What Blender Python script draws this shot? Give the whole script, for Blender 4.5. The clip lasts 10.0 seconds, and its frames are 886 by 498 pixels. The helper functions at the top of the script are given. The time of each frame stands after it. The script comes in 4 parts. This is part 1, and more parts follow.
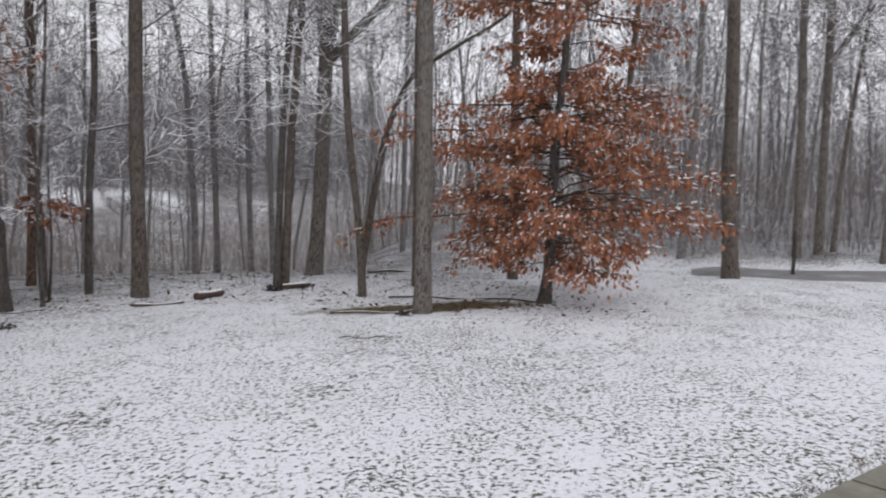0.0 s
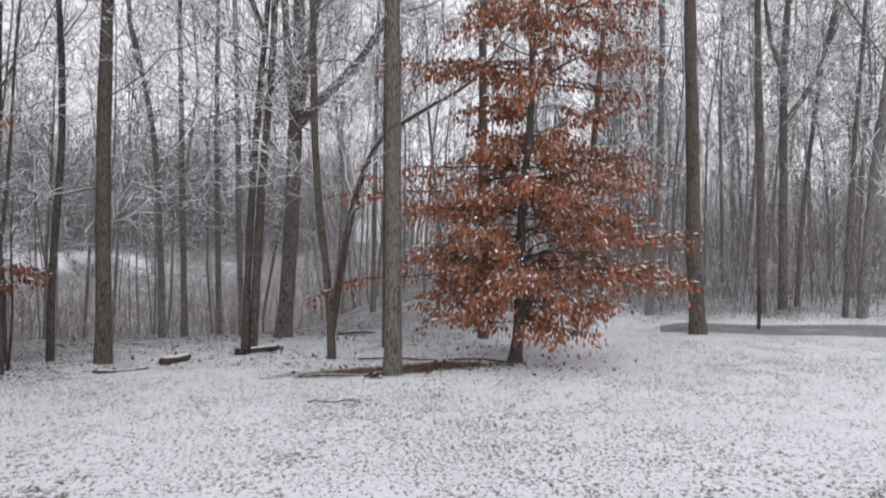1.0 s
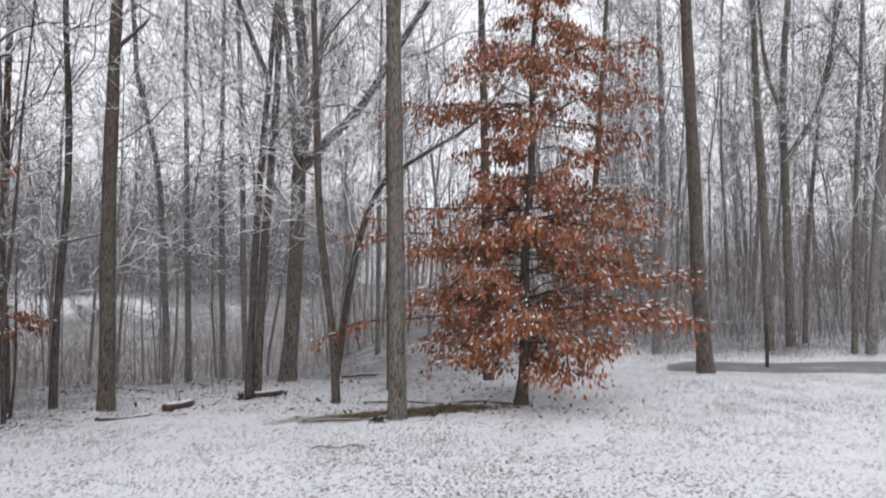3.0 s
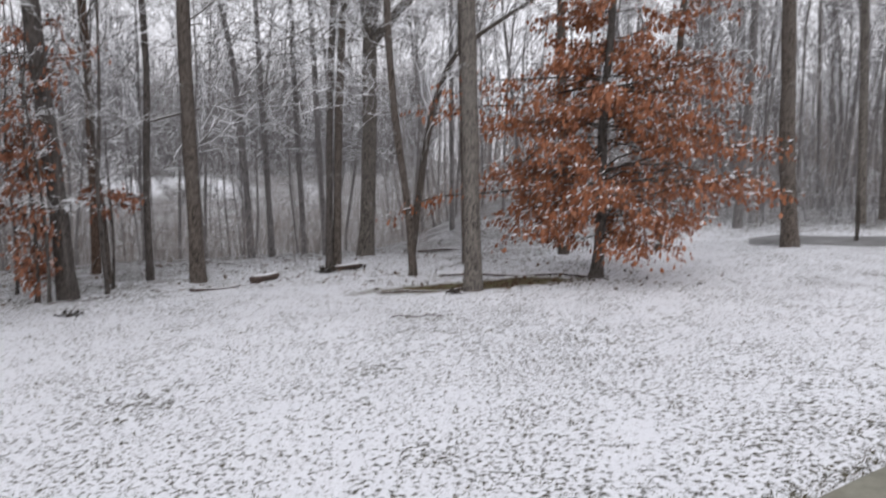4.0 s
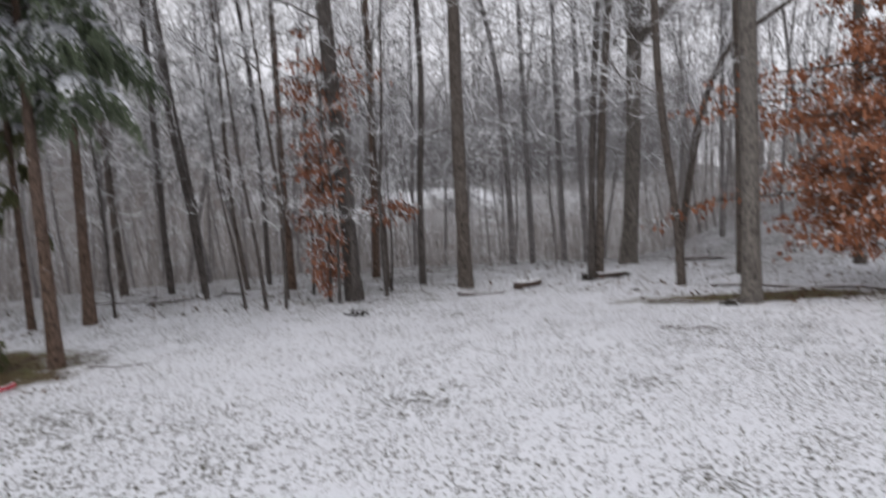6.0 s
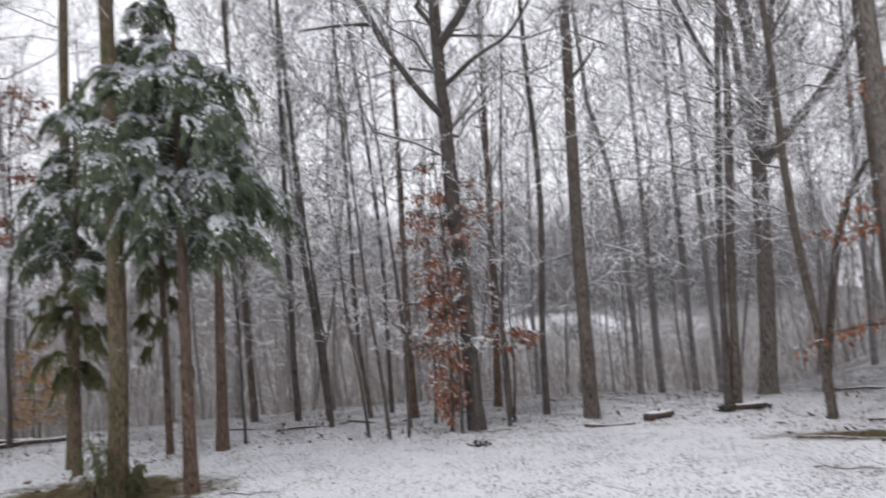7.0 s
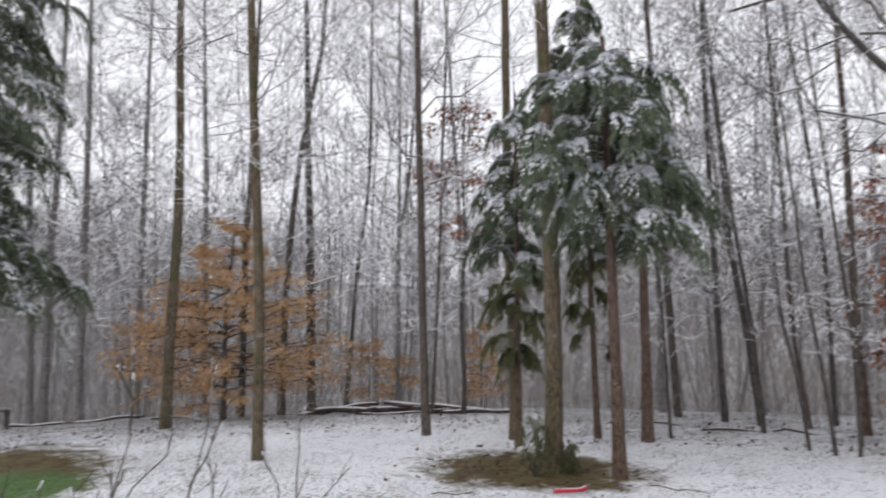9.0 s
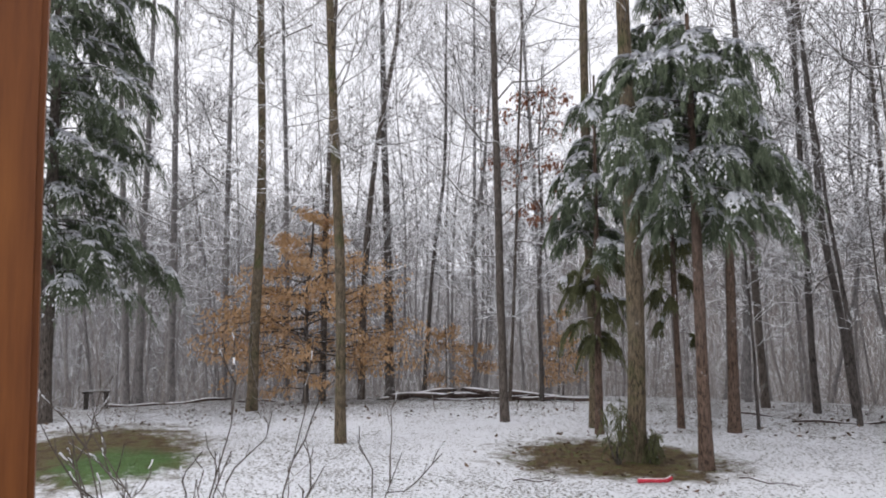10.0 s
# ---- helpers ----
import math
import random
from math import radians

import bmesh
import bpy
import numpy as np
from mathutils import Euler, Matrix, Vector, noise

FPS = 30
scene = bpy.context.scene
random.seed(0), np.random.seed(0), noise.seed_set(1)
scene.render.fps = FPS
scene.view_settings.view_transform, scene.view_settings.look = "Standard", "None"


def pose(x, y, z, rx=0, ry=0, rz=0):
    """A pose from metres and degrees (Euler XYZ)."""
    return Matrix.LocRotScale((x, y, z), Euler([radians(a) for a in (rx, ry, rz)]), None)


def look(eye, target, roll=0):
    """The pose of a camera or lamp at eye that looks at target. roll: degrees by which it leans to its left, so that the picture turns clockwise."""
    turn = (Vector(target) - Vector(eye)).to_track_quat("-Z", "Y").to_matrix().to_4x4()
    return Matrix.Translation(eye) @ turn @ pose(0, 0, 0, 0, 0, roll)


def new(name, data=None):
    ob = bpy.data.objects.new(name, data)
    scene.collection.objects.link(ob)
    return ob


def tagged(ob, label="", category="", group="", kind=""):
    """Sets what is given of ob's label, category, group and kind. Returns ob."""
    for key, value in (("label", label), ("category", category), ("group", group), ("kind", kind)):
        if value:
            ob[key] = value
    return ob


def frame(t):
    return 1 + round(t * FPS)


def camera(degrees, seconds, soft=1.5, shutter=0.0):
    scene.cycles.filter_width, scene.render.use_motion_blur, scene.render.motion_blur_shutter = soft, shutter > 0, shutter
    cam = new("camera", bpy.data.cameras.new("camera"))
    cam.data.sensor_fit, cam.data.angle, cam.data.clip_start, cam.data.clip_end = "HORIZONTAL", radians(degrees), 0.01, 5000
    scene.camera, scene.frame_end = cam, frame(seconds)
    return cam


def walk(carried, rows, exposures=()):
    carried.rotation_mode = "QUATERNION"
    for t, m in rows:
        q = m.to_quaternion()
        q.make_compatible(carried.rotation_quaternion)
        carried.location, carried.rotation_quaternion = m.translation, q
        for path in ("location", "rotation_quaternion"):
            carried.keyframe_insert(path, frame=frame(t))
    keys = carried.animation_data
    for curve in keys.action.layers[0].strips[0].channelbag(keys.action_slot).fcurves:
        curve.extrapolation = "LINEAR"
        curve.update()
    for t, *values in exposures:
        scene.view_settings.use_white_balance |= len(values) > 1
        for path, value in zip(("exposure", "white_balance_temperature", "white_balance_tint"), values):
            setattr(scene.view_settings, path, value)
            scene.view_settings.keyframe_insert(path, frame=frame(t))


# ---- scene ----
EYE = 1.75
cam = camera(62.50, 10.0, soft=1.9, shutter=0.5)
walk(cam, [
    (0, pose(-0.051, -0.010, 1.728, 85.36, -1.52, -0.70)),
    (0.5, pose(-0.009, -0.032, 1.744, 86.76, -1.17, -3.05)),
    (1, pose(-0.020, -0.043, 1.762, 89.98, -0.90, -2.95)),
    (1.5, pose(-0.023, -0.057, 1.780, 93.08, -0.74, -3.14)),
    (2, pose(-0.002, -0.043, 1.793, 95.21, -0.33, -3.22)),
    (2.2, pose(-0.008, -0.052, 1.794, 96.18, -0.19, -3.07)),
    (3.3, pose(0.009, -0.035, 1.771, 90.26, -0.06, -1.77)),
    (3.5, pose(0.000, -0.028, 1.761, 87.95, 0.19, 0.13)),
    (4, pose(-0.016, -0.015, 1.732, 83.57, 0.62, 3.16)),
    (4.5, pose(-0.050, 0.004, 1.716, 79.80, 0.87, 8.19)),
    (5, pose(-0.081, 0.008, 1.719, 78.80, 1.15, 12.31)),
    (5.5, pose(-0.092, 0.028, 1.718, 79.34, 1.04, 15.75)),
    (6, pose(-0.146, 0.022, 1.725, 84.66, 2.39, 22.93)),
    (6.2, pose(-0.161, 0.022, 1.730, 87.70, 2.91, 24.86)),
    (7.3, pose(-0.203, -0.033, 1.742, 96.21, 2.41, 36.24)),
    (7.5, pose(-0.215, -0.035, 1.736, 96.43, 2.08, 39.79)),
    (8, pose(-0.240, -0.051, 1.746, 97.03, 1.27, 49.04)),
    (8.5, pose(-0.243, -0.087, 1.764, 96.53, 0.66, 56.75)),
    (9, pose(-0.255, -0.107, 1.748, 95.30, 0.13, 63.95)),
    (9.5, pose(-0.280, -0.127, 1.744, 94.23, -0.16, 68.39)),
    (10, pose(-0.296, -0.158, 1.749, 94.27, 0.05, 69.73)),
], exposures=[(0, 0.15), (1.5, 0.30), (2.2, 0.36), (3.5, 0.30), (4.2, 0.24), (5.0, 0.12), (5.6, 0.06), (6.2, 0.12), (7.3, 0.41), (8.0, 0.38), (9.0, 0.37), (10.0, 0.41)])

# ---- light ----
world = bpy.data.worlds.new("overcast")
scene.world = world
world.use_nodes = True
wt = world.node_tree
wt.nodes.clear()
sky = wt.nodes.new("ShaderNodeTexSky")
sky.sky_type, sky.sun_disc = "NISHITA", False
sky.sun_elevation, sky.sun_rotation = radians(40), radians(200)
sky.dust_density, sky.air_density = 6.0, 1.0
grey = wt.nodes.new("ShaderNodeHueSaturation")
grey.inputs["Saturation"].default_value = 0.12
cloud = wt.nodes.new("ShaderNodeMixRGB")
cloud.inputs[0].default_value = 0.85
cloud.inputs[2].default_value = (7.62, 7.6, 8.15, 1)
bg = wt.nodes.new("ShaderNodeBackground")
bg.inputs[1].default_value = 0.122
wo = wt.nodes.new("ShaderNodeOutputWorld")
wt.links.new(sky.outputs[0], grey.inputs["Color"])
wt.links.new(grey.outputs[0], cloud.inputs[1])
wt.links.new(cloud.outputs[0], bg.inputs[0])
wt.links.new(bg.outputs[0], wo.inputs[0])
sun = new("sun", bpy.data.lights.new("sun", "SUN"))
sun.data.energy, sun.data.angle, sun.data.color = 0.3, radians(40), (1.0, 0.97, 0.93)
sun.matrix_world = look((0, 0, 30), (-8, 22, 0))

# ---- materials ----
def rgb(c):
    return (c[0], c[1], c[2], 1)


class Nodes:
    """A node material with short calls."""

    def __init__(self, name, rough=0.8):
        self.m = bpy.data.materials.new(name)
        self.m.use_nodes = True
        self.t = self.m.node_tree
        self.b = self.t.nodes["Principled BSDF"]
        self.b.inputs["Roughness"].default_value = rough
        self.b.inputs["Specular IOR Level"].default_value = 0.25

    def add(self, kind, **values):
        n = self.t.nodes.new("ShaderNode" + kind)
        for k, v in values.items():
            n.inputs[k].default_value = v
        return n

    def link(self, a, b):
        self.t.links.new(a, b)

    def place(self, scale=(1, 1, 1)):
        c = self.add("TexCoord")
        m = self.add("Mapping", Scale=scale)
        self.link(c.outputs["Object"], m.inputs["Vector"])
        return m.outputs[0]

    def noise(self, scale, detail=4.0, rough=0.6, stretch=(1, 1, 1)):
        n = self.add("TexNoise", Scale=scale, Detail=detail, Roughness=rough)
        self.link(self.place(stretch), n.inputs["Vector"])
        return n.outputs["Fac"]

    def ramp(self, fac, *stops):
        r = self.t.nodes.new("ShaderNodeValToRGB")
        r.color_ramp.elements[0].position, r.color_ramp.elements[0].color = stops[0][0], rgb(stops[0][1])
        r.color_ramp.elements[1].position, r.color_ramp.elements[1].color = stops[-1][0], rgb(stops[-1][1])
        for p, c in stops[1:-1]:
            r.color_ramp.elements.new(p).color = rgb(c)
        self.link(fac, r.inputs[0])
        return r.outputs[0]

    def step(self, fac, low, high):
        n = self.add("MapRange")
        n.inputs["From Min"].default_value, n.inputs["From Max"].default_value = low, high
        n.clamp = True
        self.link(fac, n.inputs[0])
        return n.outputs[0]

    def math(self, op, a, b):
        n = self.t.nodes.new("ShaderNodeMath")
        n.operation = op
        for i, v in enumerate((a, b)):
            if isinstance(v, (int, float)):
                n.inputs[i].default_value = v
            else:
                self.link(v, n.inputs[i])
        return n.outputs[0]

    def mix(self, fac, a, b, mode="MIX"):
        n = self.t.nodes.new("ShaderNodeMixRGB")
        n.blend_type = mode
        for i, v in enumerate((fac, a, b)):
            if isinstance(v, (int, float)):
                n.inputs[i].default_value = v
            elif isinstance(v, tuple):
                n.inputs[i].default_value = rgb(v)
            else:
                self.link(v, n.inputs[i])
        return n.outputs[0]

    def upward(self, low, high, patch=0.0, scale=6.0):
        """1 where the surface faces up, as snow settles, broken up by noise."""
        g = self.add("NewGeometry")
        s = self.add("SeparateXYZ")
        self.link(g.outputs["Normal"], s.inputs[0])
        z = s.outputs["Z"]
        if patch:
            z = self.math("ADD", z, self.math("MULTIPLY", self.math("SUBTRACT", self.noise(scale), 0.5), patch))
        return self.step(z, low, high)

    def island(self):
        return self.add("NewGeometry").outputs["Random Per Island"]

    def attribute(self, name):
        a = self.t.nodes.new("ShaderNodeAttribute")
        a.attribute_name = name
        return a.outputs["Fac"]

    def done(self, colour, height=None, strength=0.5, distance=0.02):
        self.link(colour, self.b.inputs["Base Color"])
        if height is not None:
            bump = self.add("Bump", Strength=strength, Distance=distance)
            self.link(height, bump.inputs["Height"])
            self.link(bump.outputs[0], self.b.inputs["Normal"])
        return self.m


SNOW = (0.84, 0.85, 0.88)


def bark(name, dark, light, moss=0.0, snow=0.45):
    n = Nodes(name, 0.9)
    ridge = n.noise(48.0, 7.0, 0.72, (1, 1, 0.22))
    blotch = n.noise(1.3, 3.0, 0.6)
    c = n.ramp(ridge, (0.42, tuple(0.75 * v for v in dark)), (0.53, light), (0.68, tuple(min(1, 1.4 * v) for v in light)))
    c = n.mix(n.step(blotch, 0.45, 0.75), c, tuple(0.8 * v + 0.035 for v in light))
    if moss:
        c = n.mix(n.math("MULTIPLY", n.step(n.noise(3.0, 4.0), 0.5, 0.7), moss), c, (0.07, 0.085, 0.03))
    flecks = n.step(n.noise(5.0, 4.0, 0.7), 0.66, 0.72)
    c = n.mix(n.math("MULTIPLY", flecks, 0.3), c, SNOW)
    c = n.mix(n.upward(snow, snow + 0.25, 0.3), c, SNOW)
    return n.done(c, ridge, 0.7, 0.02)


BARK_BROWN = bark("bark_brown", (0.045, 0.037, 0.032), (0.13, 0.108, 0.092))
BARK_GREY = bark("bark_grey", (0.060, 0.053, 0.047), (0.18, 0.160, 0.142))
BARK_DARK = bark("bark_dark", (0.040, 0.035, 0.032), (0.108, 0.094, 0.085))
BARK_MOSSY = bark("bark_mossy", (0.045, 0.036, 0.024), (0.15, 0.115, 0.075), 0.7)
BARK_RED = bark("bark_cedar", (0.048, 0.032, 0.024), (0.140, 0.094, 0.070))
# background bark: paler and greyer, distance haze put into its base colour
BARK_HAZED = bark("bark_hazed", (0.115, 0.107, 0.105), (0.235, 0.221, 0.217))


def twig_material(name, wood, low):
    n = Nodes(name, 0.85)
    c = n.mix(n.island(), wood, tuple(1.6 * v for v in wood))
    c = n.mix(n.upward(low, low + 0.3), c, SNOW)
    return n.done(c)


TWIG = twig_material("twig_snowy", (0.15, 0.14, 0.134), -0.1)
# far twigs: haze painted into the wood's grey, snow on top as usual
TWIG_HAZED = twig_material("twig_hazed", (0.15, 0.143, 0.145), 0.3)
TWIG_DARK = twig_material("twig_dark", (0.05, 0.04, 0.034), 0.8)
BRUSH = twig_material("brush_twig", (0.19, 0.170, 0.160), 0.36)
SHRUB_TWIG = twig_material("shrub_twig", (0.075, 0.062, 0.053), 0.7)
LIMB = twig_material("limb_snowy", (0.11, 0.10, 0.092), 0.35)


def leaf_material(name, a, b, c, low):
    n = Nodes(name, 0.7)
    col = n.ramp(n.island(), (0.0, a), (0.5, b), (1.0, c))
    col = n.mix(n.upward(low, low + 0.12, 0.5, 9.0), col, SNOW)
    n.b.inputs["Subsurface Weight"].default_value = 0.0
    return n.done(col)


LEAF_RUST = leaf_material("leaf_rust", (0.175, 0.062, 0.032), (0.30, 0.112, 0.053), (0.40, 0.19, 0.115), 0.58)
LEAF_TAN = leaf_material("leaf_tan", (0.41, 0.235, 0.11), (0.51, 0.32, 0.17), (0.57, 0.39, 0.24), 0.8)
LEAF_RED = leaf_material("leaf_red", (0.16, 0.058, 0.034), (0.26, 0.108, 0.062), (0.35, 0.17, 0.11), 0.7)
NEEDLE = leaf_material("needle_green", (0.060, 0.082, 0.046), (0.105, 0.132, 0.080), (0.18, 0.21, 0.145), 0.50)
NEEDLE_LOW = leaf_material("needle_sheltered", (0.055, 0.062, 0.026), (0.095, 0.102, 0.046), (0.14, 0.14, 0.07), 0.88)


def ground_material():
    n = Nodes("snowy_lawn", 0.75)
    big = n.noise(0.22, 3.0)
    mid = n.noise(1.6, 3.0)
    fine = n.noise(27.0, 3.5, 0.58, (1.0, 1.0, 1.0))
    finer = n.noise(45.0, 3.0)
    litter, bare = n.attribute("litter"), n.attribute("bare")
    rough = n.math("ADD", n.math("MULTIPLY", n.math("SUBTRACT", big, 0.5), 0.25), n.math("MULTIPLY", n.math("SUBTRACT", mid, 0.5), 0.22))
    poke = n.math("ADD", fine, rough)
    poke = n.math("ADD", poke, n.math("MULTIPLY", litter, 0.18))
    poke = n.math("ADD", poke, n.math("MULTIPLY", n.math("SUBTRACT", finer, 0.5), 0.12))
    open_grass = n.step(poke, 0.565, 0.65)
    grass = n.ramp(finer, (0.3, (0.05, 0.047, 0.033)), (0.5, (0.105, 0.097, 0.07)), (0.7, (0.20, 0.18, 0.13)))
    leaves = n.ramp(n.noise(9.0, 5.0, 0.7), (0.35, (0.105, 0.097, 0.092)), (0.55, (0.205, 0.193, 0.188)), (0.7, (0.37, 0.36, 0.355)))
    soil = n.mix(n.step(litter, 0.2, 0.8), grass, leaves)
    moss = n.ramp(n.noise(5.0, 6.0, 0.7), (0.33, (0.05, 0.03, 0.015)), (0.45, (0.095, 0.065, 0.03)), (0.54, (0.12, 0.095, 0.04)), (0.68, (0.095, 0.115, 0.035)))
    c = n.mix(open_grass, n.mix(mid, (0.77, 0.785, 0.83), (0.85, 0.86, 0.89)), soil)
    thin = n.math("MULTIPLY", n.step(poke, 0.46, 0.58), 0.32)
    c = n.mix(n.math("MULTIPLY", thin, n.math("SUBTRACT", 1.0, open_grass)), c, (0.40, 0.40, 0.38))
    edge = n.step(n.math("ADD", bare, n.math("MULTIPLY", n.math("SUBTRACT", n.noise(3.0, 7.0, 0.75), 0.5), 1.5)), 0.38, 0.72)
    turf = n.ramp(n.noise(14.0, 5.0, 0.7), (0.3, (0.045, 0.075, 0.02)), (0.55, (0.085, 0.16, 0.045)), (0.75, (0.15, 0.22, 0.09)))
    c = n.mix(edge, c, n.mix(n.step(n.math("ADD", n.attribute("green"), n.math("MULTIPLY", n.math("SUBTRACT", n.noise(2.0, 5.0, 0.7), 0.5), 1.2)), 0.3, 0.8), moss, turf))
    height = n.math("SUBTRACT", n.math("MULTIPLY", finer, 0.3), n.math("MULTIPLY", open_grass, 0.7))
    return n.done(c, height, 1.0, 0.045)


GROUND = ground_material()


def plain(name, stops, scale, rough=0.8, stretch=(1, 1, 1), bump=0.3, snow=None):
    n = Nodes(name, rough)
    f = n.noise(scale, 5.0, 0.65, stretch)
    c = n.ramp(f, *stops)
    c = n.mix(n.step(n.noise(scale * 0.15, 3.0), 0.4, 0.7), c, n.mix(0.35, c, (0.02, 0.015, 0.01)))
    if snow is not None:
        c = n.mix(n.upward(snow, snow + 0.2, 0.35, 4.0), c, SNOW)
    return n.done(c, f, bump, 0.01)


CONCRETE = plain("wet_concrete", ((0.3, (0.17, 0.165, 0.13)), (0.7, (0.27, 0.265, 0.215))), 7.0, 0.55)
ASPHALT = plain("wet_asphalt", ((0.3, (0.17, 0.17, 0.17)), (0.62, (0.27, 0.27, 0.275)), (0.75, (0.5, 0.5, 0.52))), 2.0, 0.6)
ROTTEN = plain("rotten_wood", ((0.3, (0.040, 0.029, 0.025)), (0.7, (0.125, 0.09, 0.076))), 14.0, 0.9, (1, 1, 1), 0.8, 0.6)
POST_WOOD = plain("stained_cedar", ((0.25, (0.11, 0.032, 0.010)), (0.5, (0.21, 0.068, 0.017)), (0.75, (0.31, 0.11, 0.026))), 4.0, 0.5, (6, 6, 0.5), 0.25)
RED_PLASTIC = plain("red_plastic", ((0.3, (0.42, 0.02, 0.04)), (0.7, (0.60, 0.05, 0.08))), 12.0, 0.35, (1, 1, 1), 0.1, 0.75)
BLADE = plain("grass_blade", ((0.3, (0.06, 0.055, 0.03)), (0.7, (0.19, 0.16, 0.09))), 5.0)
SNOW_CAP = plain("snow_cap", ((0.3, (0.80, 0.82, 0.86)), (0.7, (0.88, 0.89, 0.92))), 20.0, 0.7)
DARK_WOOD = plain("dark_timber", ((0.3, (0.03, 0.026, 0.023)), (0.7, (0.09, 0.08, 0.07))), 9.0, 0.9, (1, 1, 1), 0.3, 0.95)

# ---- mesh helpers ----
rng = np.random.default_rng(7)
UP = np.array([0.0, 0.0, 1.0])


def unit(v):
    return v / np.maximum(np.linalg.norm(v, axis=-1, keepdims=True), 1e-9)


class Build:
    """Gathers tubes and leaves, then makes one mesh of them."""

    def __init__(self):
        self.v, self.q, self.t, self.n = [], [], [], 0

    def tubes(self, P, r, s):
        """P: tubes x points x 3, r: tubes x points, s sides; the tip closes to a point."""
        k, n, _ = P.shape
        if s == 2:
            return self.slivers(P, r)
        T = unit(np.gradient(P, axis=1))
        ref = np.where(np.abs(T[:, :1, 2:3]) > 0.8, np.array([1.0, 0.1, 0.0]), UP)
        u = unit(np.cross(T, np.broadcast_to(ref, T.shape)))
        w = np.cross(T, u)
        a = np.arange(s) * 2 * np.pi / s + 0.5
        ring = u[:, :, None] * np.cos(a)[:, None] + w[:, :, None] * np.sin(a)[:, None]
        V = (P[:, :, None] + ring * r[:, :, None, None]).reshape(-1, 3)
        i = (np.arange(k)[:, None, None] * n + np.arange(n - 1)[:, None]) * s + np.arange(s)
        j = (np.arange(k)[:, None, None] * n + np.arange(n - 1)[:, None]) * s + (np.arange(s) + 1) % s
        self.q.append(np.stack([i, j, j + s, i + s], -1).reshape(-1, 4) + self.n)
        self.v.append(V)
        self.n += len(V)

    def slivers(self, P, r):
        """Far twigs, thinner than can be seen round: one narrow strip each, turned at random."""
        k, n, _ = P.shape
        T = unit(np.gradient(P, axis=1))
        u = unit(np.cross(T, np.broadcast_to(rng.normal(0, 1, (k, 1, 3)), T.shape))) * r[..., None]
        V = np.stack([P - u, P + u], 2).reshape(-1, 3)
        i = (np.arange(k)[:, None] * n + np.arange(n - 1)) * 2
        self.q.append(np.stack([i, i + 1, i + 3, i + 2], -1).reshape(-1, 4) + self.n)
        self.v.append(V)
        self.n += len(V)

    def leaves(self, base, along, side, length, width, fold=0.25):
        """Folded pointed leaves: two triangles on each side of the midrib's line."""
        nrm = np.cross(along, side)
        tip = base + along * length[:, None]
        mid = base + along * length[:, None] * 0.5
        l = mid + side * width[:, None] / 2 + nrm * (fold * width)[:, None]
        r = mid - side * width[:, None] / 2 + nrm * (fold * width)[:, None]
        k = len(base)
        V = np.stack([base, l, tip, r], 1).reshape(-1, 3)
        i = np.arange(k) * 4 + self.n
        self.t.append(np.concatenate([np.stack([i, i + 2, i + 1], 1), np.stack([i, i + 3, i + 2], 1)]))
        self.v.append(V)
        self.n += len(V)

    def needles(self, base, along, side, length, width):
        """Slim pointed leaflets, one triangle each."""
        V = np.stack([base + side * width[:, None] / 2, base + along * length[:, None], base - side * width[:, None] / 2], 1).reshape(-1, 3)
        self.t.append(np.arange(len(V)).reshape(-1, 3) + self.n)
        self.v.append(V)
        self.n += len(V)

    def mesh(self, name, material, smooth=False):
        me = bpy.data.meshes.new(name)
        V = np.concatenate(self.v)
        loops, sizes = [], []
        for faces in (self.q, self.t):
            if faces:
                f = np.concatenate(faces)
                loops.append(f.ravel())
                sizes.append(np.full(len(f), f.shape[1]))
        loops, sizes = np.concatenate(loops), np.concatenate(sizes)
        me.vertices.add(len(V))
        me.vertices.foreach_set("co", V.ravel())
        me.loops.add(len(loops))
        me.loops.foreach_set("vertex_index", loops)
        me.polygons.add(len(sizes))
        me.polygons.foreach_set("loop_start", np.concatenate([[0], np.cumsum(sizes)[:-1]]))
        me.polygons.foreach_set("use_smooth", np.full(len(sizes), smooth))
        me.update(calc_edges=True)
        me.materials.append(material)
        return me


def part(name, data, parent, label=""):
    ob = new(name, data)
    ob.parent = parent
    return tagged(ob, label) if label else ob


def loose(name, data, parent, label=""):
    """A part made of more small pieces than one could count."""
    return tagged(part(name, data, parent, label), kind="stuff")


def thing(name, x, y, z, label, category, group="", kind=""):
    ob = new(name)
    ob.location = (x, y, z)
    return tagged(ob, label, category, group, kind)


def bm_mesh(name, bm, material, smooth=False):
    me = bpy.data.meshes.new(name)
    bm.to_mesh(me)
    bm.free()
    me.materials.append(material)
    for p in me.polygons:
        p.use_smooth = smooth
    return me


def box_mesh(name, size, material, bevel=0.01, at=(0, 0, 0)):
    bm = bmesh.new()
    bmesh.ops.create_cube(bm, size=1, matrix=Matrix.Translation(at) @ Matrix.Diagonal((*size, 1)))
    bmesh.ops.bevel(bm, geom=bm.edges[:], offset=bevel, segments=2, affect="EDGES")
    return bm_mesh(name, bm, material)


# ---- ground ----
def bearing(x, y):
    """Degrees to the left of straight ahead."""
    return np.degrees(np.arctan2(-x, y))


def smooth01(v):
    v = np.clip(v, 0, 1)
    return v * v * (3 - 2 * v)


